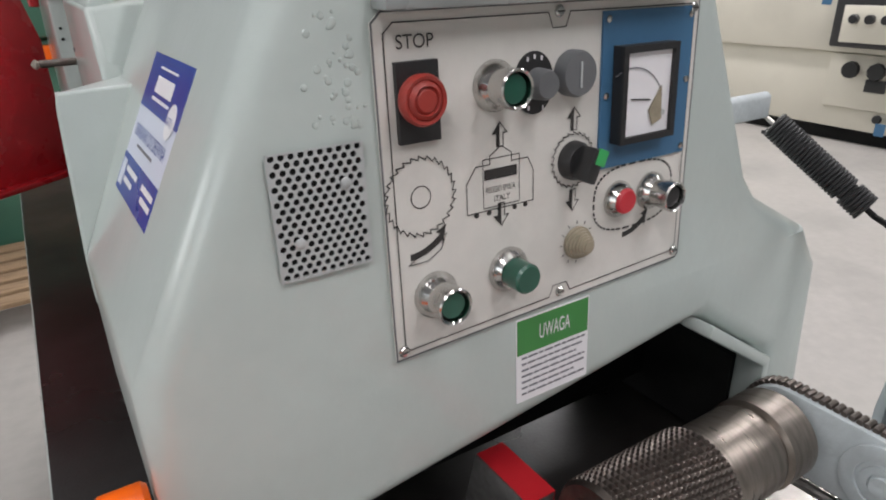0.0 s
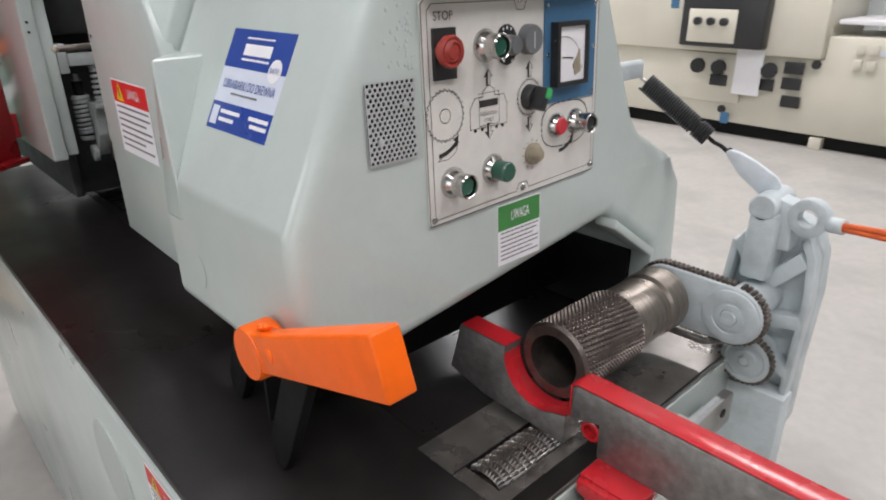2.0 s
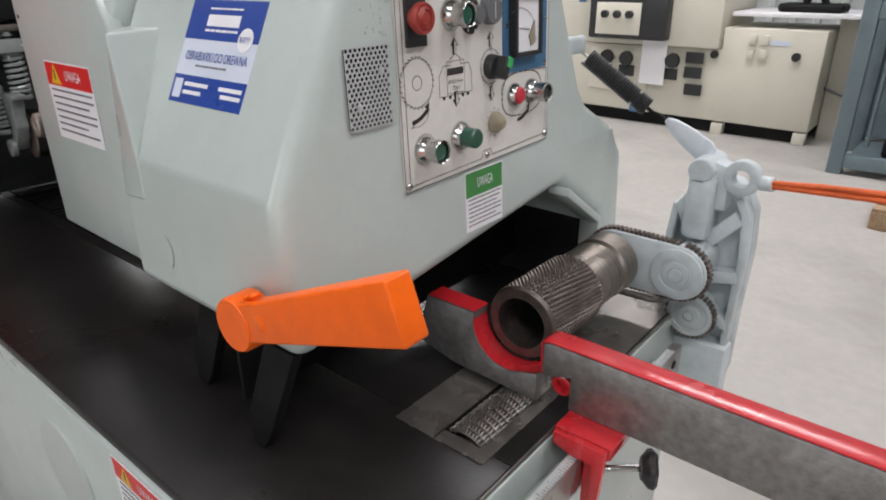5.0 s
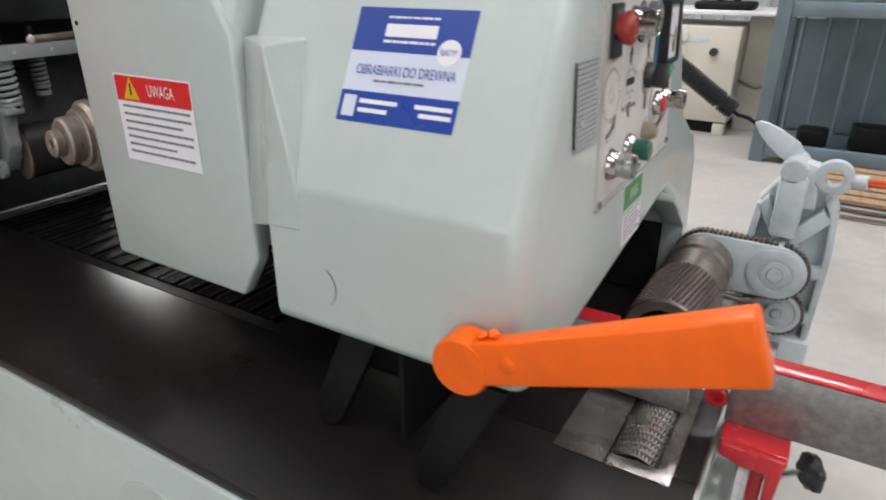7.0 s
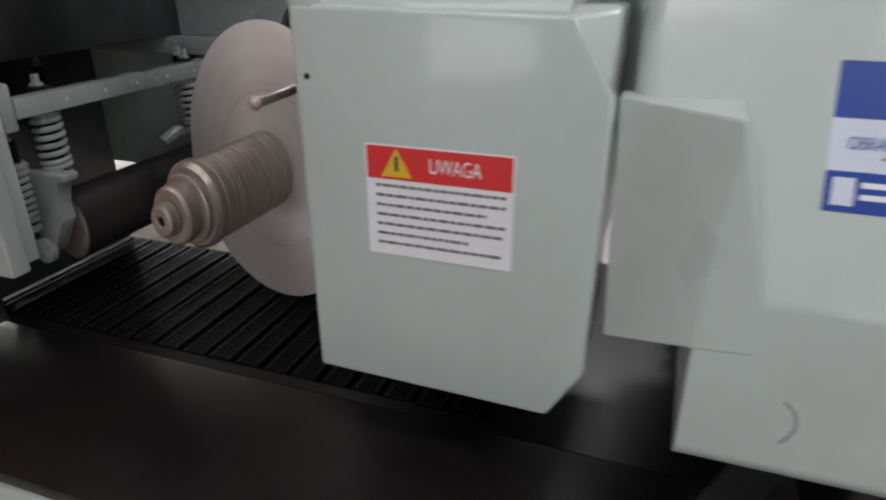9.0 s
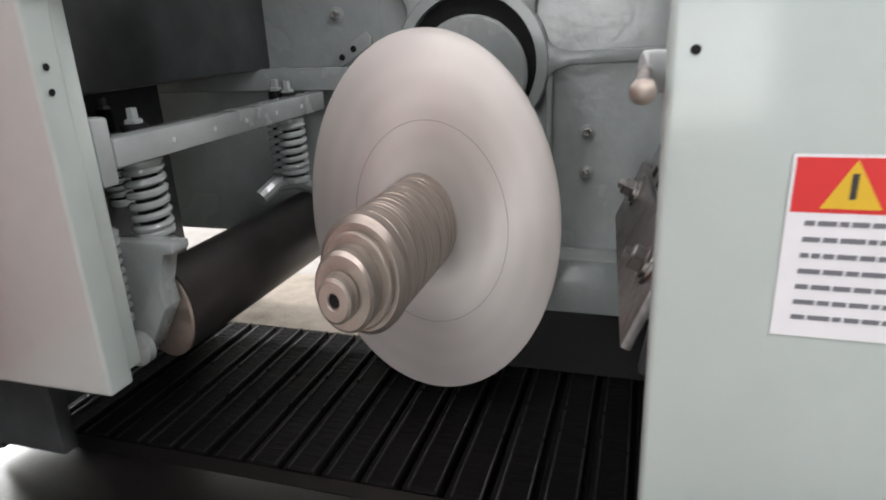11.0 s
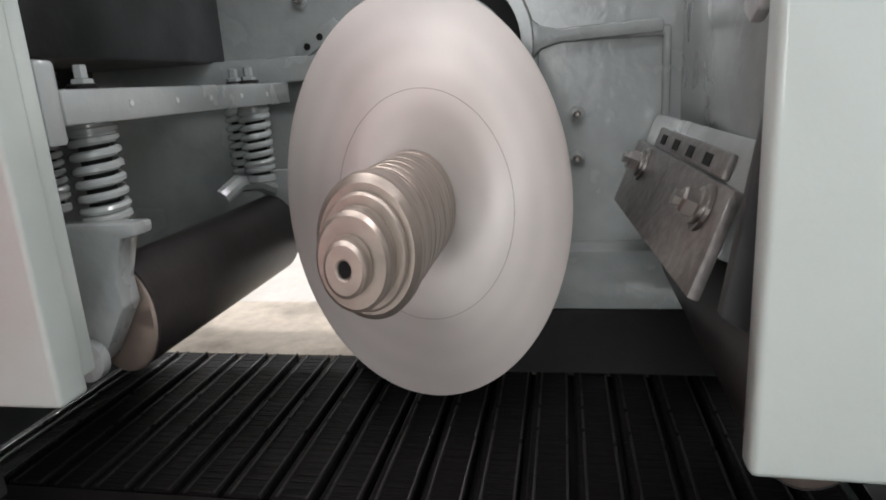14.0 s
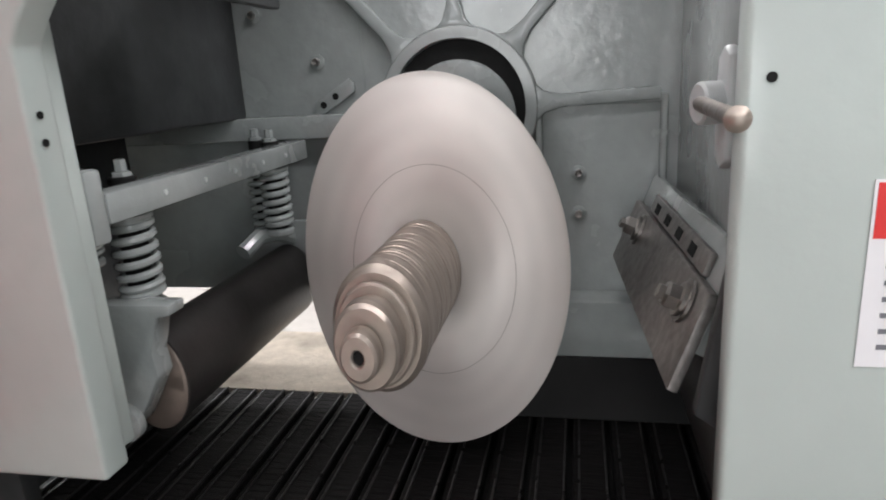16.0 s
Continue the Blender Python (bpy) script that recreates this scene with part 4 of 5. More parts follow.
part("tray", box((-0.145, -0.1805, 0.800), (0.53, -0.1535, 0.806), 0.001), PAINT, rail, "painted channel between table and rail")
for bx in (0.32, 0.44):
    part("spacer", box((bx - 0.012, -0.1805, 0.8065), (bx + 0.012, -0.1535, 0.832), 0.001), PAINT, rail)
# Black disc stands in for the shaded hole.
part("bolt_hole_disc", lathe([(0, 0.007), (0.0015, 0.007), (0.0015, 0)], (0.50, -0.196, 0.830), (0, -1, 0), 18), DARK, rail)
clamp = thing("fence_clamp", "glossy red cast clamp carrying the fence on its rail", "clamp", at=(0.24, -0.17, 0.80))
part("saddle", prism([(-0.156, 0.8545), (-0.156, 0.880), (-0.232, 0.880), (-0.232, 0.862), (-0.212, 0.8545)], "x", 0.200, 0.264, 0.003), RED, clamp)
part("front_cheek", prism([(-0.1965, 0.8540), (-0.1965, 0.775), (-0.212, 0.770), (-0.212, 0.8540)], "x", 0.204, 0.222, 0.002), RED, clamp)
part("side_cheek", prism([(-0.160, 0.8620), (-0.160, 0.880), (-0.230, 0.880), (-0.224, 0.790), (-0.213, 0.790), (-0.213, 0.8545), (-0.186, 0.8545)], "x", 0.190, 0.1995, 0.002), RED, clamp)
part("stud", rod((0.216, -0.210, 0.830), (0.252, -0.252, 0.830), 0.0045, 14), CHROME, clamp)
star = bmesh.new()
ringA = []
kn = Vector((0.5, -0.87, 0)).normalized()
ks = Vector((0.87, 0.5, 0))
ko = Vector((0.250, -0.248, 0.830))
for d, s in ((0.004, 0.55), (0.006, 0.62), (0.012, 0.95), (0.018, 1.0), (0.022, 0.85)):
    ringA.append([star.verts.new(ko + kn * d + (ks * math.cos(a) + Vector((0, 0, 1)) * math.sin(a)) * 0.026 * s * (1 - 0.13 * (1 + math.cos(6 * a)) / 2 * (d > 0.007))) for a in [2 * math.pi * i / 48 for i in range(48)]])
for a, b in zip(ringA, ringA[1:]):
    for k in range(48):
        star.faces.new((a[k], a[(k + 1) % 48], b[(k + 1) % 48], b[k]))
star.faces.new(ringA[0])
star.faces.new(ringA[-1])
finish(star)
part("star_knob", star, BLACK, clamp, "black plastic star knob")

# ---- roller drive arm ----
arm = thing("drive_arm", "light grey painted cast drive arm with ribs, chain wheels", "drive arm", at=(0.6, -0.2, 0.76))
cast_out = [(-0.236, 0.740), (-0.236, 0.86), (-0.240, 0.98), (-0.235, 1.045), (-0.220, 1.075), (-0.200, 1.090), (-0.168, 1.094), (-0.135, 1.078), (-0.114, 1.045), (-0.108, 0.98), (-0.115, 0.87), (-0.128, 0.80), (-0.130, 0.740)]
part("casting", prism(cast_out, "x", 0.655, 0.700, 0.010, seg=3), ARM, arm)
part("foot_plate", box((0.615, -0.240, 0.62), (0.654, -0.120, 0.815), 0.004), ARM, arm)
for rib in ([(-0.228, 1.03), (-0.213, 1.05), (-0.155, 0.985), (-0.170, 0.965)], [(-0.235, 0.93), (-0.231, 0.95), (-0.155, 0.94), (-0.16, 0.915)], [(-0.233, 0.84), (-0.228, 0.862), (-0.16, 0.905), (-0.155, 0.88)], [(-0.130, 1.06), (-0.118, 1.04), (-0.150, 0.985), (-0.160, 0.995)]):
    part("rib", prism(rib, "x", 0.628, 0.6545, 0.003), ARM, arm)
part("rim_rib", prism([(-0.235, 0.80), (-0.240, 0.98), (-0.235, 1.045), (-0.220, 1.075), (-0.211, 1.066), (-0.223, 1.04), (-0.229, 0.98), (-0.224, 0.80)], "x", 0.630, 0.6545, 0.002), ARM, arm)
part("rim_rib", prism([(-0.112, 0.86), (-0.109, 0.98), (-0.115, 1.045), (-0.126, 1.045), (-0.120, 0.98), (-0.123, 0.86)], "x", 0.630, 0.6545, 0.002), ARM, arm)
part("neck", box((0.600, -0.183, 1.0), (0.6545, -0.142, 1.105), 0.008), ARM, arm)
part("pivot_block", rod((0.600, -0.160, 1.112), (0.672, -0.160, 1.112), 0.020, 28), ARM, arm)


def capsule(y0, z0, r0, y1, z1, r1, n=20):
    d = Vector((y1 - y0, z1 - z0))
    a0 = math.atan2(d.y, d.x)
    pts = [(y1 + r1 * math.cos(a0 + t), z1 + r1 * math.sin(a0 + t)) for t in [-math.pi / 2 + math.pi * i / n for i in range(n + 1)]]
    return pts + [(y0 + r0 * math.cos(a0 + t), z0 + r0 * math.sin(a0 + t)) for t in [math.pi / 2 + math.pi * i / n for i in range(n + 1)]]


def chain(pts, x, w, r, parent, label):
    """Roller chain along a closed outline (y, z): one small link after another."""
    bm, acc, last = None, 0.0, Vector(pts[0])
    for p in pts[1:] + pts[:1]:
        p = Vector(p)
        seg = p - last
        while seg.length >= 0.0075 - acc and seg.length > 1e-6:
            last = last + seg.normalized() * (0.0075 - acc)
            seg, acc = p - last, 0.0
            bm = rod((x - w, last.x, last.y), (x + w, last.x, last.y), r, 8, bm)
        acc += seg.length
        last = p
    return part("roller_chain", bm, KNURL, parent, label)


guard = part("chain_guard", prism(capsule(ry - 0.002, 0.962, 0.046, -0.167, 0.963, 0.044), "x", 0.540, 0.562, 0.003), ARM, arm, "rounded grey chain guard plate")
chain(capsule(ry - 0.002, 0.962, 0.048, -0.167, 0.963, 0.046), 0.553, 0.007, 0.0035, guard, "dark oily roller chain round the guard")
part("hub_disc", lathe([(0, 0.041), (0.004, 0.041), (0.005, 0.039), (0.005, 0.026), (0.003, 0.025), (0.003, 0.021), (0.006, 0.020), (0.006, 0.013), (0.004, 0.012), (0.009, 0.0105), (0.009, 0.003), (0.007, 0)], (0.539, -0.167, 0.963), (-1, 0, 0), 44), ARM, arm, "ringed end disc of the upper chain wheel")
lowdisc = part("lower_wheel", lathe([(0, 0), (0, 0.037), (0.014, 0.037), (0.015, 0.030), (0.012, 0.028), (0.012, 0.018), (0.018, 0.017), (0.018, 0.010), (0.015, 0.008), (0.020, 0.006), (0.020, 0)], (0.606, -0.180, 0.872), (-1, 0, 0), 40), ARM, arm, "ringed lower chain wheel")
chain(circle(-0.180, 0.872, 0.039, 40), 0.598, 0.006, 0.0035, lowdisc, "dark chain round the lower wheel")
part("cross_tube", rod((0.563, -0.167, 0.963), (0.6545, -0.167, 0.963), 0.030, 30), ARM, arm)
part("cross_tube", rod((0.607, -0.180, 0.872), (0.6545, -0.180, 0.872), 0.024, 30), ARM, arm)
part("strap", tube([(0.55, -0.03, 0.915), (0.548, -0.07, 0.902), (0.55, -0.13, 0.902), (0.556, -0.165, 0.916)], 0.006, 10), FENCE, arm, "bent steel strap under the guard")
part("eye_lug", lathe([(0, 0.013), (0, 0.024), (0.002, 0.027), (0.020, 0.027), (0.022, 0.024), (0.022, 0.013), (0.0, 0.013)], (0.615, -0.216, 1.106), (1, 0, 0), 36), ARM, arm, "round lug with a bolt hole")
part("lug_web", prism([(-0.200, 1.05), (-0.197, 1.12), (-0.165, 1.128), (-0.150, 1.05)], "x", 0.618, 0.654, 0.004), ARM, arm)
part("lug_pin", rod((0.626, -0.239, 1.103), (0.618, -0.262, 1.106), 0.011, 18), ARM, arm)
lev = bmesh.new()
lv0, lv1 = Vector((0.640, -0.160, 1.128)), Vector((0.612, -0.092, 1.182))
ld = (lv1 - lv0).normalized()
ls = Vector((0.86, 0.25, 0.12)).cross(ld).normalized()
lt = ld.cross(ls).normalized() * 0.004
outl = [(0.0, -0.013), (0.015, -0.018), (0.05, -0.016), (0.075, -0.010), (0.090, -0.004), (0.090, 0.004), (0.075, 0.010), (0.05, 0.015), (0.015, 0.017), (0.0, 0.012)]
ra = [lev.verts.new(lv0 + ld * a + ls * b + lt) for a, b in outl]
rb = [lev.verts.new(lv0 + ld * a + ls * b - lt) for a, b in outl]
lev.faces.new(ra)
lev.faces.new(rb[::-1])
for k in range(len(ra)):
    lev.faces.new((ra[k], ra[(k + 1) % len(ra)], rb[(k + 1) % len(ra)], rb[k]))
finish(lev, 0.0015, 2)
part("lever_plate", lev, WHITE_PLATE, arm, "pale blade-shaped lever plate")

spring = thing("tension_spring", "black tension spring hooked between hood and lever", "spring", at=(0.62, -0.02, 1.2))
sa, sb = Vector((0.603, 0.046, 1.266)), Vector((0.630, -0.052, 1.192))
sv = sb - sa
sx = sv.normalized().orthogonal().normalized()
sy = sv.normalized().cross(sx)
TURNS = 30
coil = []
for i in range(TURNS * 12 + 1):
    f = i / (TURNS * 12)
    wide = 0.0135 if f < 0.80 else (0.0095 if f < 0.83 else 0.0135)
    coil.append(sa + sv * f + (sx * math.cos(2 * math.pi * i / 12) + sy * math.sin(2 * math.pi * i / 12)) * wide)
part("coil", tube(coil, 0.0021, 6), BLACK, spring)
part("upper_hook", tube([sa + sv * 0.02, sa - sv * 0.08, (0.592, 0.052, 1.287), (0.585, 0.048, 1.296), (0.577, 0.050, 1.288)], 0.0028, 8), STEEL, spring)
part("lower_hook", tube([sb - sv * 0.02, sb + sv * 0.10, (0.622, -0.078, 1.184), (0.618, -0.094, 1.176), (0.612, -0.096, 1.184)], 0.0032, 8), DARK, spring)
anchor = thing("spring_anchor", "small grey lug on the hood holding the spring", "lug", at=(0.56, 0.05, 1.27))
part("lug", prism([(0.044, 1.274), (0.058, 1.274), (0.058, 1.298), (0.050, 1.302), (0.044, 1.298)], "x", 0.484, 0.590, 0.003), ARM, anchor)
cord = thing("pull_cord", "doubled orange cord tied to the arm lug", "cord", at=(0.3, -0.8, 0.97))
for off in (0.0, 0.008):
    part("strand", tube([(0.618, -0.258, 1.103 + off * 0.6), (0.578, -0.33, 1.118 + off), (0.538, -0.40, 1.133 + off), (0.44, -0.60, 1.15 + off), (0.33, -0.95, 1.10 + off), (0.247, -1.30, 0.974 + off * 0.5)], 0.0042, 8), CORD, cord)

# ---- saw door and housing ----
door = thing("saw_door", "grey-green painted saw door with rounded corners, closed", "machine door", at=(0.0, 0.55, 1.015))
part("door_skin", prism([(0.685, 1.012), (0.424, 1.007), (0.389, 1.066), (0.388, 1.335), (0.424, 1.398), (0.686, 1.402)], "x", 0.0, 0.022, 0.005, seg=3), PAINT, door)
part("end_return", hull([(xx, yy, zz) for xx in (0.034, 0.115) for yy, zz in ((0.392, 1.075), (0.53, 1.075), (0.53, 1.404), (0.392, 1.402))] + [(0.0035, 0.53, 1.075), (0.0035, 0.400, 1.075), (0.0035, 0.3935, 1.332), (0.0035, 0.428, 1.3965), (0.0035, 0.53, 1.3985)], 0.005, 3), PAINT, door, "deep folded end of the door with a clipped corner", angle=20)
part("top_edge", prism([(0.003, 1.386), (0.003, 1.3975), (0.007, 1.4045), (0.016, 1.4085), (0.030, 1.4100), (0.030, 1.386)], "y", 0.430, 0.6565, 0.002, seg=3), PAINT, door, "rounded painted top edge")
part("top_ledge", prism([(0.0303, 1.386), (0.0303, 1.4095), (0.12, 1.419), (0.12, 1.390)], "y", 0.430, 0.6565, 0.001), LEDGE, door, "ledge with brown sawdust on it")
part("arch_rim", prism([(0.657, 1.392), (0.6865, 1.392), (0.689, 1.412), (0.728, 1.50), (0.785, 1.56), (0.90, 1.5985), (0.86, 1.5985), (0.76, 1.568), (0.70, 1.515), (0.662, 1.425)], "x", 0.0008, 0.089, 0.005, seg=3), PAINT, door, "rounded rim rising into the housing arch")
part("pocket_block", hull([(0.0925, 0.632, 1.424), (0.0925, 0.584, 1.424), (0.030, 0.632, 1.4225), (0.030, 0.600, 1.4225), (0.0885, 0.640, 1.50), (0.0885, 0.590, 1.50)], 0.004, 2), PAINT, door, "pale wedge standing on the ledge")
part("edge_fold", box((0.0225, 0.668, 1.022), (0.034, 0.678, 1.386), 0.002), SHADED, door, "dark folded rear edge of the door")
# The hole is a black disc in place of its shade.
part("latch_hole_disc", lathe([(0, 0.003), (0.0008, 0.003), (0.0008, 0)], (0.0, 0.671, 1.338), (-1, 0, 0), 14), DARK, door)
latch = thing("door_latch", "steel latch pin in a pale oval plate", "latch", at=(0.04, 0.68, 1.28))
part("oval_plate", prism([(0.045, 1.285), (0.060, 1.278), (0.074, 1.285), (0.078, 1.320), (0.074, 1.352), (0.060, 1.358), (0.045, 1.352)], "y", 0.6755, 0.685, 0.003), PERF, latch)
part("bush", rod((0.060, 0.684, 1.322), (0.056, 0.700, 1.322), 0.014, 20), PERF, latch)
part("pin", rod((0.056, 0.698, 1.322), (-0.044, 0.698, 1.320), 0.0050, 16), KNURL, latch)
part("ball", lathe([(0, 0), (0.002, 0.004), (0.006, 0.0070), (0.010, 0.004), (0.012, 0)], (-0.042, 0.698, 1.320), (-1, 0, 0), 18), ARBOR, latch)

housing = thing("saw_housing", "grey painted cast saw housing over the arbor", "machine housing", at=(0.5, 0.9, 0.87))
part("back_wall", box((0.552, 0.50, 0.920), (0.60, 1.085, 1.62)), CAST, housing)
part("back_wall_upper", box((0.552, 1.0855, 1.02), (0.60, 1.95, 1.62)), CAST, housing)
part("inner_wall", box((0.12, 0.625, 1.06), (0.5515, 0.640, 1.62), 0.002), CAST, housing, "dark inner side wall")
part("feed_box", box((0.13, 0.40, 1.12), (0.5515, 0.624, 1.60), 0.01), PAINT, housing)
# Unseen plate, added to keep light off the chamber's rear.
part("added_roof_plate", box((0.0, 1.13, 1.60), (0.60, 1.95, 1.63)), CAST, housing)
part("arch_front", prism([(0.40, 1.408), (0.688, 1.408), (0.72, 1.50), (0.78, 1.56), (0.90, 1.599), (0.40, 1.599)], "x", 0.09, 0.105, 0.003), PAINT, housing, "front arch of the housing")
# The shade at the chamber's rear is painted into this box.
part("rear_box", box((0.065, 1.28, 1.30), (0.55, 1.94, 1.599), 0.006), SHADED, housing, "box behind the beam, shade put into its dark colour")
# Added screen, no such part known; dark like the shade there.
part("rear_shade_screen", box((0.065, 1.32, 0.90), (0.085, 1.94, 1.299), 0.002), SHADED, housing)
# Added sheet: puts in the shade behind the springs, closes a light gap.
part("rear_shade_sheet", box((0.0855, 1.450, 0.872), (0.48, 1.458, 1.299), 0.001), SHADED, housing, "sheet added as the shade behind the springs")
part("hanging_screen", box((0.07, 1.10, 1.43), (0.32, 1.112, 1.599), 0.002), SHADED, housing, "dark plate hanging from the roof")


def ring_x(x0, x1, y, z, r0, r1):
    return lathe([(0, r0), (0, r1 - 0.003), (-0.003 + (x1 - x0) * 0.5, r1), (x1 - x0, r1), (x1 - x0, r0), (0, r0)], (x0, y, z), (1, 0, 0), 56)


part("boss_ring", ring_x(0.534, 0.5515, 0.945, 1.300, 0.098, 0.116), CAST, housing, "raised ring of the casting")
# Black disc paints the shaded gap inside the ring.
part("boss_gap_disc", lathe([(0, 0), (0, 0.097), (0.003, 0.097), (0.003, 0)], (0.5485, 0.945, 1.300), (1, 0, 0), 48), DARK, housing)
part("boss_disc", lathe([(0, 0), (0, 0.080), (0.004, 0.084), (0.012, 0.084), (0.012, 0)], (0.536, 0.945, 1.285), (1, 0, 0), 48), CAST, housing)


def rib_on_wall(ang, r0, r1, w, name="wall_rib"):
    a = radians(ang)
    d, n = Vector((math.cos(a), math.sin(a))), Vector((-math.sin(a), math.cos(a)))
    c = Vector((0.945, 1.300))
    pts = [c + d * r0 + n * 0.026, c + d * (r0 + 0.012) + n * (w + 0.006), c + d * (r0 + 0.035) + n * w, c + d * r1 + n * w, c + d * r1 - n * w, c + d * (r0 + 0.035) - n * w, c + d * (r0 + 0.012) - n * (w + 0.006), c + d * r0 - n * 0.026]
    part(name, prism([tuple(p) for p in pts], "x", 0.536, 0.5515, 0.004), CAST, housing)


for ang, r1 in ((178, 0.28), (133, 0.33), (90, 0.29), (48, 0.36)):
    rib_on_wall(ang, 0.112, r1, 0.009)
part("pocket_frame", prism([(0.665, 1.297), (0.815, 1.297), (0.825, 1.285), (0.825, 1.03), (0.835, 1.03), (0.835, 1.309), (0.655, 1.309), (0.655, 1.02), (0.665, 1.02)], "x", 0.540, 0.5515, 0.004), CAST, housing)
part("lower_ledge", prism([(0.505, 1.020), (0.545, 1.024), (0.5515, 1.024), (0.5515, 0.936), (0.490, 0.936)], "y", 0.60, 1.08, 0.004), CAST, housing, "sloping ledge at the casting foot")
part("kick_plate", prism([(0.4855, 0.942), (0.4892, 0.942), (0.4892, 0.8705), (0.436, 0.8695), (0.436, 0.8725)], "y", 0.57, 1.085, 0.001), DARK, housing, "black sloping plate between casting and track")
part("floor_plate", box((0.4915, 0.56, 0.853), (0.66, 1.10, 0.8645), 0.001), DARK, housing, "black floor plate behind the track")
part("rear_ledge", box((0.4915, 1.1005, 0.853), (0.735, 1.92, 0.8645), 0.002), DUSTY, housing, "worn ledge covered with pale sawdust")
for by, bz in ((0.775, 1.202), (0.775, 1.142), (1.156, 1.378), (1.25, 1.45)):
    b = part("washer", lathe([(0, 0.011), (0.003, 0.011), (0.004, 0.009), (0.004, 0.0)], (0.5515, by, bz), (-1, 0, 0), 22), CAST, housing)
    part("bolt_head", lathe([(0.0, 0.006), (0.007, 0.006), (0.008, 0.005), (0.005, 0.0025), (0.005, 0)], (0.5475, by, bz), (-1, 0, 0), 6), STEEL, b)
pp = part("slotted_plate", prism([(1.100, 1.345), (1.108, 1.352), (1.165, 1.318), (1.165, 1.298), (1.158, 1.298), (1.100, 1.332)], "x", 0.544, 0.5515, 0.0015), CAST, housing, "small drilled plate on the wall")
for by, bz in ((1.150, 1.315), (1.130, 1.327)):
    # Hole's shade as a black disc on the plate.
    part("hole", lathe([(0, 0.005), (0.0008, 0.005), (0.0008, 0)], (0.5438, by, bz), (-1, 0, 0), 14), DARK, pp)
part("back_rail", box((0.515, 1.10, 1.268), (0.5515, 1.90, 1.302), 0.003), CAST, housing, "horizontal rail along the back wall")

# ---- arbor and blade ----
AY, AZ, FLAT = 0.958, 1.122, 0.72
arbor = thing("saw_arbor", "brown turned steel saw arbor with spacer rings", "arbor", at=(0.3, AY, 1.05))


def turned(name, profile, x0, material, label="", segs=56):
    """An arbor part from its front at x0 inwards, narrowed along y to fit the camera's view."""
    return part(name, squeezed(lathe(profile, (x0, AY, AZ), (1, 0, 0), segs), AY, FLAT), material, arbor, label, angle=28)


turned("shaft_end", [(0.005, 0), (0.005, 0.0070), (0.0008, 0.0080), (0, 0.0095), (0, 0.0200), (0.0025, 0.0235), (0.016, 0.0250), (0.018, 0.0235), (0.018, 0.0205), (0.024, 0.0205)], 0.078, ARBOR)
# Black disc paints the bore's shade.
turned("centre_bore", [(0, 0.0070), (0.0006, 0.0066), (0.0006, 0)], 0.0815, DARK, "centre bore, a black disc for its shade", 24)
turned("lock_nut", [(0, 0.0205), (0, 0.0385), (0.0035, 0.0425), (0.019, 0.0435), (0.021, 0.0410), (0.030, 0.0410)], 0.098, ARBOR, "ringed lock nut")
turned("thin_ring", [(0, 0.0410), (0, 0.0495), (0.0015, 0.0520), (0.0055, 0.0520), (0.007, 0.0490), (0.011, 0.0490)], 0.127, ARBOR, "thin bright ring")
turned("collar", [(0, 0.0490), (0, 0.0580), (0.007, 0.0650), (0.019, 0.0660), (0.0205, 0.0645), (0.0205, 0.0615), (0.024, 0.0615)], 0.138, ARBOR, "broad chamfered collar")
x = 0.162
for w, r in ((0.020, 0.0640), (0.009, 0.0636), (0.007, 0.0640), (0.013, 0.0636), (0.009, 0.0641), (0.014, 0.0636), (0.011, 0.0640), (0.017, 0.0636), (0.032, 0.0640), (0.012, 0.0636), (0.022, 0.0640)):
    turned("spacer_ring", [(0, 0), (0, r - 0.0012), (0.0008, r), (w - 0.0018, r), (w - 0.0012, r - 0.0008), (w - 0.0012, 0)], x, ARBOR)
    x += w
# Shaft coloured black, which puts the grooves' shade into its colour.
turned("shaft", [(0, 0), (0, 0.020), (0.02, 0.020), (0.02, 0.040), (0.055, 0.040), (0.075, 0.0605), (0.239, 0.0605), (0.239, 0.030), (0.4635, 0.030), (0.4635, 0)], 0.088, DARK, "shaft between the rings, black for the shade in the grooves")
# The blade is an oval, shaped to fit its outline in the camera's view.
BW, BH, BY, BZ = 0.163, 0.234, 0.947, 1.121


def oval_blade(x0, x1, ky, kz, r0, r1, n=96):
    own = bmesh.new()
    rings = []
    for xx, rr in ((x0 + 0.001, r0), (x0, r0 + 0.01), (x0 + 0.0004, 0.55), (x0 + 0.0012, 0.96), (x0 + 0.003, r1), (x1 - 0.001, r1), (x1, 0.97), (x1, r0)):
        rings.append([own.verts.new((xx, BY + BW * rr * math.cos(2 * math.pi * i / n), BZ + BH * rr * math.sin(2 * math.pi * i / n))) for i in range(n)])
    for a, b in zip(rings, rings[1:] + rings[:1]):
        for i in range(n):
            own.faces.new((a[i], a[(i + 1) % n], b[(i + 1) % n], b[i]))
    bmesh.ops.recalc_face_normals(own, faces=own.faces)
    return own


blade = part("blade_oval", oval_blade(0.328, 0.336, 1, 1, 0.15, 1.0), BLADE, arbor, "pale steel saw blade, oval to fit the camera's view")
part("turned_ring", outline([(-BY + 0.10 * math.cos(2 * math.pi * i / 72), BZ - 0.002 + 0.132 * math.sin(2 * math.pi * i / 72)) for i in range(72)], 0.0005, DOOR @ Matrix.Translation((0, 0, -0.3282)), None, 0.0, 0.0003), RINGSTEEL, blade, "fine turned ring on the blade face")

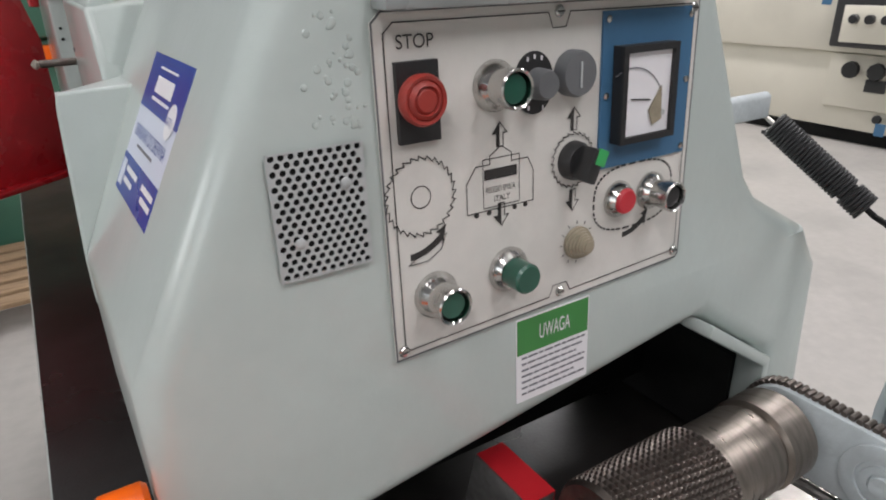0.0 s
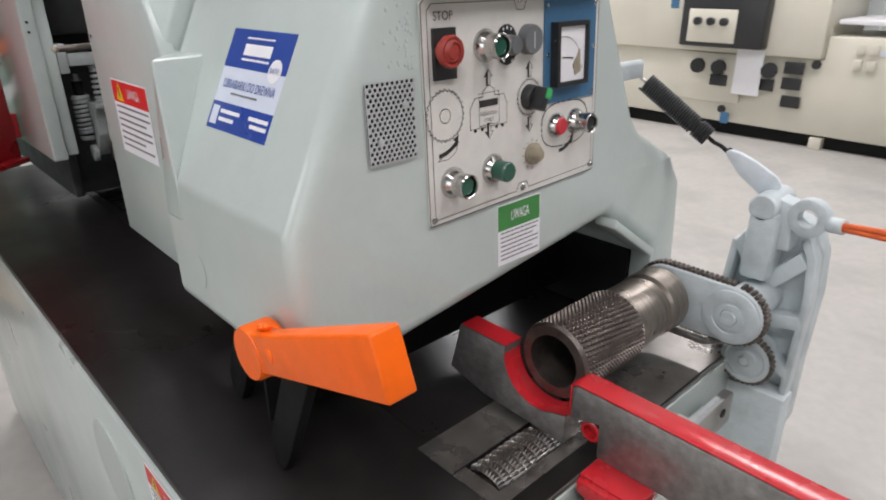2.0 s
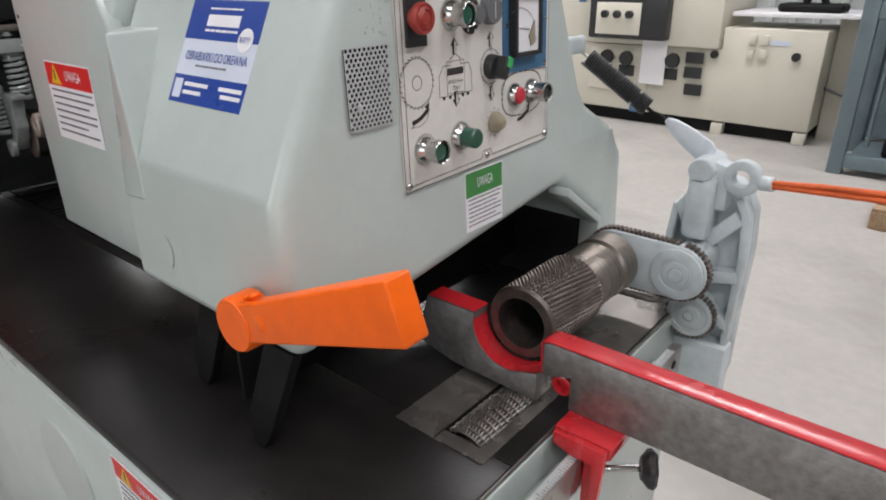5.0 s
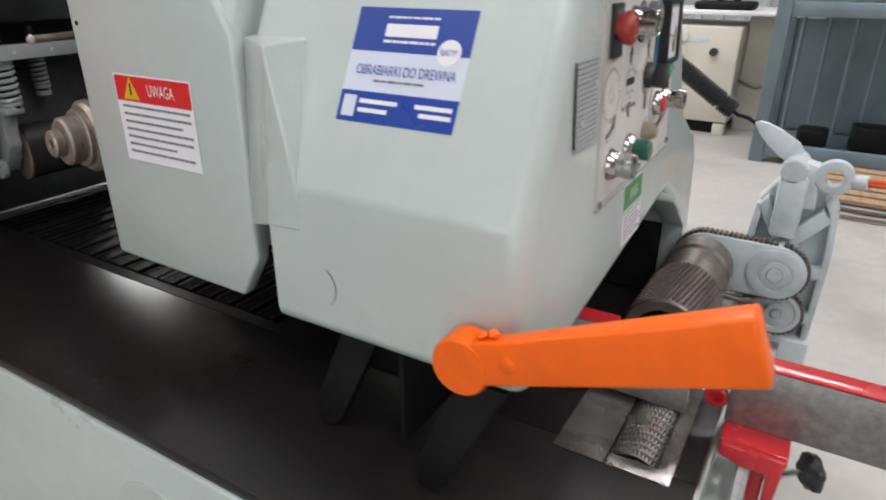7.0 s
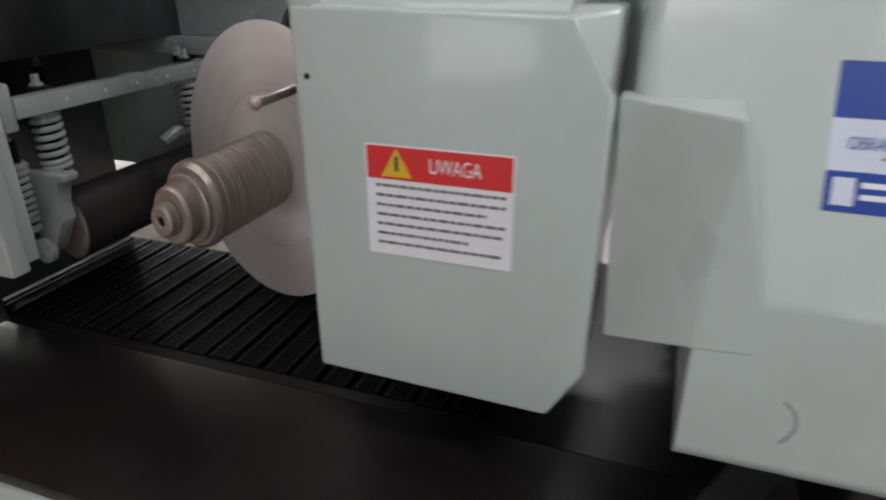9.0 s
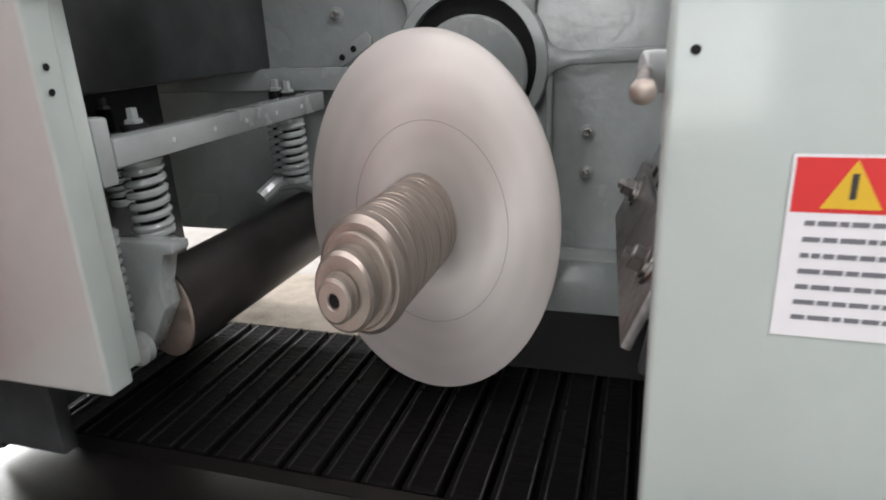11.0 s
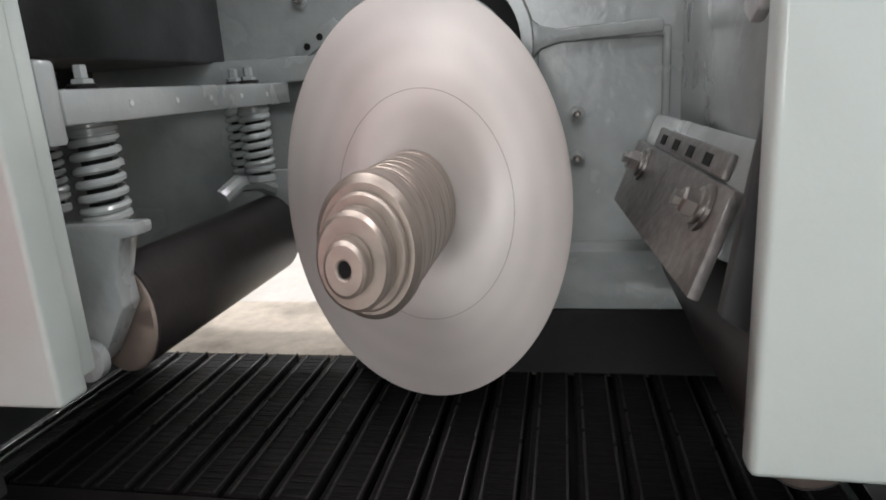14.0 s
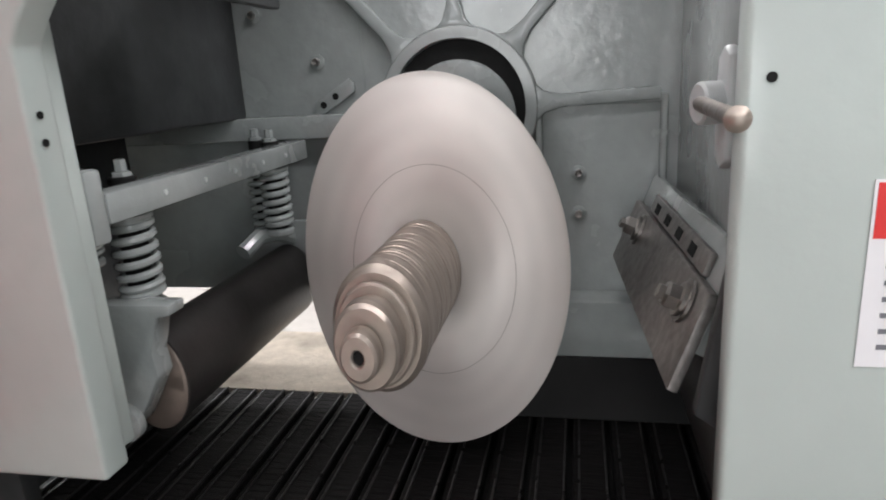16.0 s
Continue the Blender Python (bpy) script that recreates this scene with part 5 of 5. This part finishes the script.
# ---- rear pressure roller ----
press = thing("pressure_roller_unit", "black pressure roller on a grey sprung beam", "roller unit", at=(0.3, 1.2, 1.0))
part("beam", box((0.082, 1.172, 1.240), (0.5145, 1.200, 1.268), 0.003), CAST, press)
# Roller and end face are narrowed along y to suit the camera's view.
part("roller_body", squeezed(lathe([(0, 0), (0, 0.050), (0.002, 0.056), (0.345, 0.056), (0.347, 0.050), (0.347, 0)], (0.148, 1.2125, 1.056), (1, 0, 0), 56), 1.2125, 0.70), ROLLER, press, "smooth black roller")
part("roller_end", squeezed(lathe([(0, 0.012), (0, 0.0515), (0.002, 0.0555), (0.0025, 0.012)], (0.145, 1.2125, 1.056), (1, 0, 0), 48), 1.2125, 0.70), RINGSTEEL, press, "rubbed brown end face")
part("axle", rod((0.1395, 1.2145, 1.056), (0.4975, 1.2145, 1.056), 0.012, 20), STEEL, press)
for dx in (0.163, 0.235, 0.300, 0.371, 0.44):
    part("pin_dot", lathe([(0, 0.0032), (0.001, 0.0028), (0.001, 0)], (dx, 1.1718, 1.254), (0, -1, 0), 12), PERF, press)


def spring_column(xc, yc, z0, z1, r, turns, parent):
    """A stiff spring: closed coils at both ends, open ones between."""
    wire, closed = 0.0043, 1.6
    open_pitch = (z1 - z0 - 2 * closed * wire * 1.9) / turns
    pts, z, n = [], z0, int((turns + 2 * closed) * 16)
    for i in range(n + 1):
        pts.append((xc + r * math.cos(2 * math.pi * i / 16), yc + r * math.sin(2 * math.pi * i / 16), z))
        z += (open_pitch if closed < i / 16 < closed + turns else wire * 1.9) / 16
    part("compression_spring", tube(pts, wire, 7), CAST, parent, "grey painted compression spring")
    # Black core paints in the shade of the gaps between the coils.
    part("spring_rod", rod((xc, yc, z0 - 0.01), (xc, yc, z1 + 0.035), r * 0.72, 16), DARK, parent)
    part("spring_seat", rod((xc, yc, z0 - 0.014), (xc, yc, z0 - 0.003), r * 1.15, 20), CAST, parent)
    part("spring_cap", rod((xc, yc, z1 - 0.012), (xc, yc, z1 + 0.003), r * 1.12, 20), CAST, parent)
    part("nut", lathe([(0, 0), (0, 0.010), (0.010, 0.010), (0.011, 0.006), (0.022, 0.006), (0.023, 0)], (xc, yc, z1 + 0.029), (0, 0, 1), 6), CAST, parent)


spring_column(0.150, 1.207, 1.150, 1.238, 0.0185, 5, press)
spring_column(0.452, 1.200, 1.152, 1.238, 0.0175, 5, press)
spring_column(0.478, 1.235, 1.140, 1.238, 0.015, 6, press)
spring_column(0.105, 1.240, 1.075, 1.165, 0.0165, 6, press)
spring_column(0.33, 1.42, 1.14, 1.23, 0.015, 6, press)
part("bracket", prism([(1.154, 1.1545), (1.236, 1.1545), (1.236, 1.060), (1.232, 1.043), (1.2117, 1.0237), (1.1792, 1.079), (1.1815, 1.1027), (1.1696, 1.1409), (1.155, 1.1432)], "x", 0.112, 0.139, 0.003), CAST, press, "forked grey roller bracket")
part("clevis", lathe([(0, 0.020), (0.010, 0.020), (0.012, 0.016), (0.012, 0)], (0.112, 1.222, 1.03), (-1, 0, 0), 24), CAST, press)
part("bracket", prism([(1.175, 1.148), (1.225, 1.148), (1.225, 1.060), (1.200, 1.030), (1.180, 1.045)], "x", 0.498, 0.512, 0.003), CAST, press)
part("rear_arm", tube([(0.40, 1.235, 1.125), (0.43, 1.225, 1.14), (0.47, 1.215, 1.135), (0.505, 1.21, 1.12)], 0.012, 10), CAST, press)
post = thing("machine_post", "grey-green painted upright beside the saw opening", "post", at=(0.02, 1.25, 1.036))
part("post_face", prism([(1.160, 1.038), (1.160, 1.385), (1.150, 1.402), (1.128, 1.430), (1.128, 1.60), (1.55, 1.60), (1.55, 1.036)], "x", 0.004, 0.034, 0.004, seg=3), PAINT, post)
part("post_web", box((0.0345, 1.172, 1.045), (0.060, 1.30, 1.60), 0.003), PAINT, post)
for sz in (1.338, 1.318):
    # Black disc for the shade in each hole.
    part("screw_hole_disc", lathe([(0, 0.003), (0.0008, 0.003), (0.0008, 0)], (0.016, 1.1592, sz), (0, -1, 0), 12), DARK, post)
stand = thing("post_bracket", "grey bracket on the upright carrying the beam", "bracket", at=(0.07, 1.19, 1.2))
part("block", box((0.0605, 1.172, 1.225), (0.0815, 1.215, 1.290), 0.004), CAST, stand)

# ---- kickback flap ----
flap = thing("pressure_flap", "tilted bare steel pressure plate with a hex bolt", "steel plate", at=(0.32, 0.69, 1.09))


def flap_box(lo, hi, bev=0.002):
    b = box(lo, hi, bev)
    for v in b.verts:
        x, s, w = v.co
        v.co = Vector((x + 0.3 * s, 0.706 - 0.036 * s / 0.08 + w * 0.91 + (x - 0.108) * 0.06, 1.091 + s + w * 0.41))
    bmesh.ops.recalc_face_normals(b, faces=b.faces)
    return b


part("plate", flap_box((0.106, 0.0, -0.010), (0.50, 0.076, 0.0)), FENCE, flap)
part("backing_bar", flap_box((0.112, 0.030, -0.024), (0.51, 0.112, -0.0105)), CAST, flap, "grey backing bar")
part("spacer_block", flap_box((0.15, 0.078, -0.010), (0.42, 0.098, -0.003)), FENCE, flap)
for hx_ in (0.19, 0.25, 0.31, 0.37):
    # Slot drawn as a black bar, its shade put into the colour.
    part("slot", flap_box((hx_, 0.082, -0.0035), (hx_ + 0.022, 0.092, -0.0022), 0.0), DARK, flap)
for bx in (0.150, 0.413):
    c = Vector((bx + 0.0165, 0.706 - 0.036 * 0.055 / 0.08 + (bx - 0.108) * 0.06, 1.091 + 0.055))
    w = part("washer", lathe([(0, 0.020), (0.003, 0.020), (0.0035, 0.016), (0.007, 0.016), (0.008, 0.014), (0.008, 0)], c, (0, 0.91, 0.41), 24), STEEL, flap)
    part("hex_bolt", lathe([(0.008, 0), (0.008, 0.0125), (0.018, 0.0125), (0.020, 0.010), (0.020, 0.007), (0.026, 0.007), (0.027, 0)], c, (0, 0.91, 0.41), 6), STEEL, w, "rusty hex bolt")
hang = thing("flap_hanger", "dark steel hanger plate beside the pressure flap", "hanger", at=(0.1, 0.66, 1.05))
part("strip", prism([(0.672, 1.078), (0.690, 1.090), (0.652, 1.33), (0.642, 1.33), (0.642, 1.16)], "x", 0.068, 0.082, 0.002), SHADED, hang)
inroll = thing("inner_feed_roller", "brown-ended black feed roller behind the door", "roller", at=(0.3, 0.60, 0.93))
# Narrowed along y too, to fit the view.
part("roller_body", squeezed(lathe([(0, 0), (0, 0.058), (0.43, 0.058), (0.43, 0)], (0.062, 0.628, 1.022), (1, 0, 0), 44), 0.628, 0.72), ROLLER, inroll)
part("roller_end", squeezed(lathe([(0, 0.01), (0, 0.053), (0.002, 0.056), (0.002, 0.01)], (0.0595, 0.628, 1.022), (1, 0, 0), 44), 0.628, 0.72), RINGSTEEL, inroll)

# ---- track of slats ----
track = thing("conveyor_track", "black ribbed steel slat conveyor track", "conveyor", at=(0.3, 1.1, 0.83))
part("track_bed", box((0.1445, 0.53, 0.80), (0.4905, 1.925, 0.840)), DARK, track)
slat_bm = box((-0.171, -0.0215, 0.0), (0.171, 0.0215, 0.020), 0.002, seg=1)
for i in range(28):
    x0 = -0.168 + i * 0.012
    box((x0, -0.0175, 0.0195), (x0 + 0.008, 0.010, 0.0204), 0.0, slat_bm)
plain = len(slat_bm.faces)
for y0, high in ((-0.0205, 0.0222), (0.0118, 0.0216)):
    box((-0.1705, y0, 0.0195), (0.1705, y0 + 0.0026, high), 0.0006, slat_bm, 1)
slat_bm.faces.ensure_lookup_table()
for face in slat_bm.faces[plain:]:
    face.material_index = 1
slat_me = bpy.data.meshes.new("slat")
slat_bm.to_mesh(slat_me)
slat_bm.free()
slat_me.materials.append(SLAT)
slat_me.materials.append(RIDGE)
for i in range(27):
    s = new("slat", slat_me)
    s.parent = track
    s.matrix_parent_inverse = track.matrix_world.inverted()
    s.location = (0.3175, 0.56 + i * 0.0505, 0.8455 + (0.0008 if i % 3 else -0.0006))

# ---- open red cover ----
cover = thing("red_side_cover", "glossy red steel side cover swung wide open", "machine cover", at=(-0.20, 1.30, 0.98))
SWING = Matrix.Translation((-0.009, 1.45, 0)) @ pose(0, 0, 0, 0, 0, 38) @ Matrix.Translation((0.009, -1.285, 0))
cv = prism([(-0.565, 0.99), (-0.02, 0.99), (-0.02, 1.30), (-0.05, 1.40), (-0.12, 1.47), (-0.565, 1.47)], "y", 1.275, 1.295, 0.004, seg=3)
part("cover_panel", cv, RED, cover, m=SWING)
part("top_flange", box((-0.56, 1.245, 1.455), (-0.13, 1.2745, 1.468), 0.002), RED, cover, m=SWING)
part("side_flange", box((-0.563, 1.245, 0.995), (-0.550, 1.2745, 1.454), 0.002), RED, cover, m=SWING)
part("bottom_flange", box((-0.549, 1.245, 0.993), (-0.03, 1.2745, 1.006), 0.002), RED, cover, m=SWING)
part("model_bar", flat(rect(0.10, 1.30, 0.36, 1.37), Matrix(((-1, 0, 0, 0), (0, 0, 1, 1.2952), (0, 1, 0, 0), (0, 0, 0, 1)))), PAPER, cover, "plain white maker bar", m=SWING)
for hzz in (1.08, 1.40):
    part("hinge", rod((-0.009, 1.285, hzz - 0.03), (-0.009, 1.285, hzz + 0.03), 0.011, 16), RED, cover, m=SWING)

# ---- far machines and stores ----
moulder = thing("cream_machine", "long cream-painted woodworking machine with black controls", "machine", at=(6.2, 2.6, 0))
CX = 5.75
part("cabinet", prism([(0.60, 0.11), (5.6, 0.14), (5.6, 0.742), (1.412, 0.742), (1.412, 0.93), (0.60, 0.93)], "x", CX, CX + 0.9, 0.015), CREAM, moulder)
part("upper_cabinet", box((CX - 0.06, 1.42, 0.745), (CX + 0.9, 5.6, 1.65), 0.02), CREAM, moulder)
# Black box paints in the shaded gap under the cabinet.
part("base_rail", box((CX + 0.08, 0.66, 0.0), (CX + 0.8, 5.5, 0.0995)), DARK, moulder, "recessed base, black for the shaded gap below")
for fy in (0.66, 1.35):
    part("foot", box((CX - 0.01, fy - 0.05, 0.0), (CX + 0.08, fy + 0.05, 0.0995), 0.005), CREAM, moulder)
part("rear_panel", box((CX + 0.35, -0.6, 0.0), (CX + 0.9, 0.595, 1.0), 0.01), CREAM, moulder)
part("shelf", box((CX + 0.05, 0.0, 1.02), (CX + 0.85, 1.38, 1.06), 0.01), PAPER, moulder, "pale shelf")
ctl = part("control_box", box((CX - 0.20, 1.86, 0.80), (CX - 0.062, 2.62, 1.30), 0.02), BLACK, moulder, "black control box")
part("face", box((CX - 0.212, 2.10, 0.84), (CX - 0.201, 2.54, 1.12), 0.005), CREAM, ctl)
for ky in (2.2, 2.32, 2.44):
    part("knob", rod((CX - 0.213, ky, 1.02), (CX - 0.26, ky, 1.02), 0.035, 16), BLACK, ctl)
part("lower_face", box((CX - 0.03, 2.05, 0.30), (CX - 0.0005, 2.66, 0.735), 0.01), CREAM, moulder)
part("sheet", box((CX - 0.075, 1.87, 0.40), (CX - 0.07, 2.11, 0.79)), PAPER, moulder, "hanging white paper sheet")
for ky, kz, big in ((2.45, 0.62, 1), (2.25, 0.62, 1), (1.80, 0.63, 1), (1.62, 0.66, 0), (1.62, 0.53, 0), (2.26, 0.50, 0), (1.60, 0.38, 0), (2.2, 0.24, 2), (1.46, 0.70, 2), (0.80, 0.72, 2), (1.84, 0.50, 0)):
    if big == 1:
        part("star_handle", lathe([(0, 0.03), (0.05, 0.03), (0.055, 0.07), (0.09, 0.065), (0.09, 0)], (CX - 0.03, ky, kz), (-1, 0, 0), 10), BLACK, moulder)
    elif big == 2:
        part("lock", rod((CX, ky, kz), (CX - 0.03, ky, kz), 0.035, 16), BLACK, moulder)
    else:
        part("readout", box((CX - 0.05, ky - 0.08, kz - 0.05), (CX - 0.031, ky + 0.08, kz + 0.05), 0.006), BLACK, moulder)
for hy_ in (1.16, 1.06):
    for hz_ in (0.84, 0.72):
        part("hinge_block", box((CX - 0.025, hy_ - 0.03, hz_ - 0.04), (CX - 0.001, hy_ + 0.03, hz_ + 0.04), 0.006), CREAM, moulder)
for sy, sz in ((2.77, 1.16), (2.14, 0.17)):
    part("blue_sticker", box((CX - 0.064, sy - 0.04, sz - 0.05), (CX - 0.0605, sy + 0.04, sz + 0.05)), BLUE, moulder, "small blue sticker")
part("name_bar", box((CX - 0.004, 0.86, 0.80), (CX - 0.0005, 1.02, 0.84)), LABPALE, moulder)
boots = thing("black_bag", "black folded work bag on the shelf", "bag", at=(CX + 0.2, 0.8, 1.06))
part("body", box((CX + 0.12, 0.55, 1.06), (CX + 0.4, 1.05, 1.13), 0.03, seg=3), DARK, boots)
part("flap", tube([(CX + 0.2, 0.70, 1.12), (CX + 0.2, 0.74, 1.22), (CX + 0.22, 0.80, 1.24), (CX + 0.22, 0.86, 1.13)], 0.03, 10), DARK, boots)
cable = thing("grey_cable", "grey cable hanging beside the machine", "cable", at=(CX + 0.3, 0.4, 0.5))
part("run", tube([(CX + 0.3, 0.6, 0.45), (CX + 0.28, 0.45, 0.40), (CX + 0.28, 0.3, 0.44), (CX + 0.3, 0.15, 0.55), (CX + 0.34, 0.1, 0.7)], 0.012, 8), GREY_PLASTIC, cable)

rack = thing("steel_rack", "blue-grey steel rack with sheet back and rails", "rack", at=(5.3, -0.9, 0))
RX = 5.0
for py in (0.25, -2.2):
    part("upright", box((RX, py - 0.05, 0.0), (RX + 0.10, py + 0.05, 2.6), 0.008), RACK, rack)
    part("rear_upright", box((RX + 0.8, py - 0.05, 0.0), (RX + 0.9, py + 0.05, 2.6), 0.008), RACK, rack)
for pz in (0.10, 1.13, 2.1):
    part("cross_rail", box((RX + 0.005, -2.149, pz - 0.05), (RX + 0.07, 0.199, pz + 0.05), 0.006), RACK, rack)
    part("deck", box((RX + 0.075, -2.149, pz - 0.02), (RX + 0.88, 0.199, pz), 0.002), RACK, rack)
for i in range(13):
    py = 0.13 - i * 0.18
    part("bar", rod((RX + 0.5, py, 0.12), (RX + 0.5, py, 1.08), 0.014, 10), RACK, rack)
part("back_sheet", box((RX + 0.84, -2.149, 0.12), (RX + 0.86, 0.199, 2.5)), RACK, rack)
for i, (py, w, h) in enumerate(((-0.1, 0.22, 0.14), (-0.5, 0.3, 0.2), (-0.95, 0.25, 0.12), (-1.5, 0.35, 0.22))):
    c = thing("stored_casting", "dark iron part stored low on the rack", "machine part", "stored parts", (RX + 0.4, py, 0.10))
    part("lump", box((RX + 0.25, py - w / 2, 0.1005), (RX + 0.45, py + w / 2, 0.10 + h), 0.03, seg=3), DARK, c)


def pallet(x, y, turn):
    p = thing("wooden_pallet", "plain weathered wooden pallet on the floor", "pallet", "pallets", (x, y, 0))
    m = pose(x, y, 0, 0, 0, turn)
    for i in range(6):
        part("board", box((-0.6, -0.4 + i * 0.145, 0.10), (0.6, -0.30 + i * 0.145, 0.122), 0.002), WOOD, p, m=m)
    for j in (-0.55, 0, 0.55):
        for k in (-0.35, 0.0, 0.38):
            part("block", box((j - 0.05, k - 0.05, 0.0), (j + 0.05, k + 0.05, 0.0995), 0.003), WOOD, p, m=m)
    return p


pallet(4.3, -0.75, 88)
pallet(5.2, -3.2, 20)
green = thing("green_machine", "dark green painted machine standing behind the bed", "machine", at=(-0.3, 4.2, 0))
part("base", box((-1.6, 3.8, 0.0), (0.35, 4.7, 0.55), 0.02), GREENM, green)
part("column", box((-1.5, 3.7, 0.555), (0.30, 4.6, 1.15), 0.03), GREENM, green)
part("head", box((-1.3, 3.65, 1.155), (0.28, 4.5, 1.75), 0.03), GREENM, green)
part("orange_band", box((-1.4, 3.64, 1.05), (0.20, 3.699, 1.12), 0.005), ORANGE, green)
part("name_bar", box((-0.30, 3.692, 0.80), (0.10, 3.699, 0.88)), PAPER, green)
pallet(-0.5, 3.2, 4)
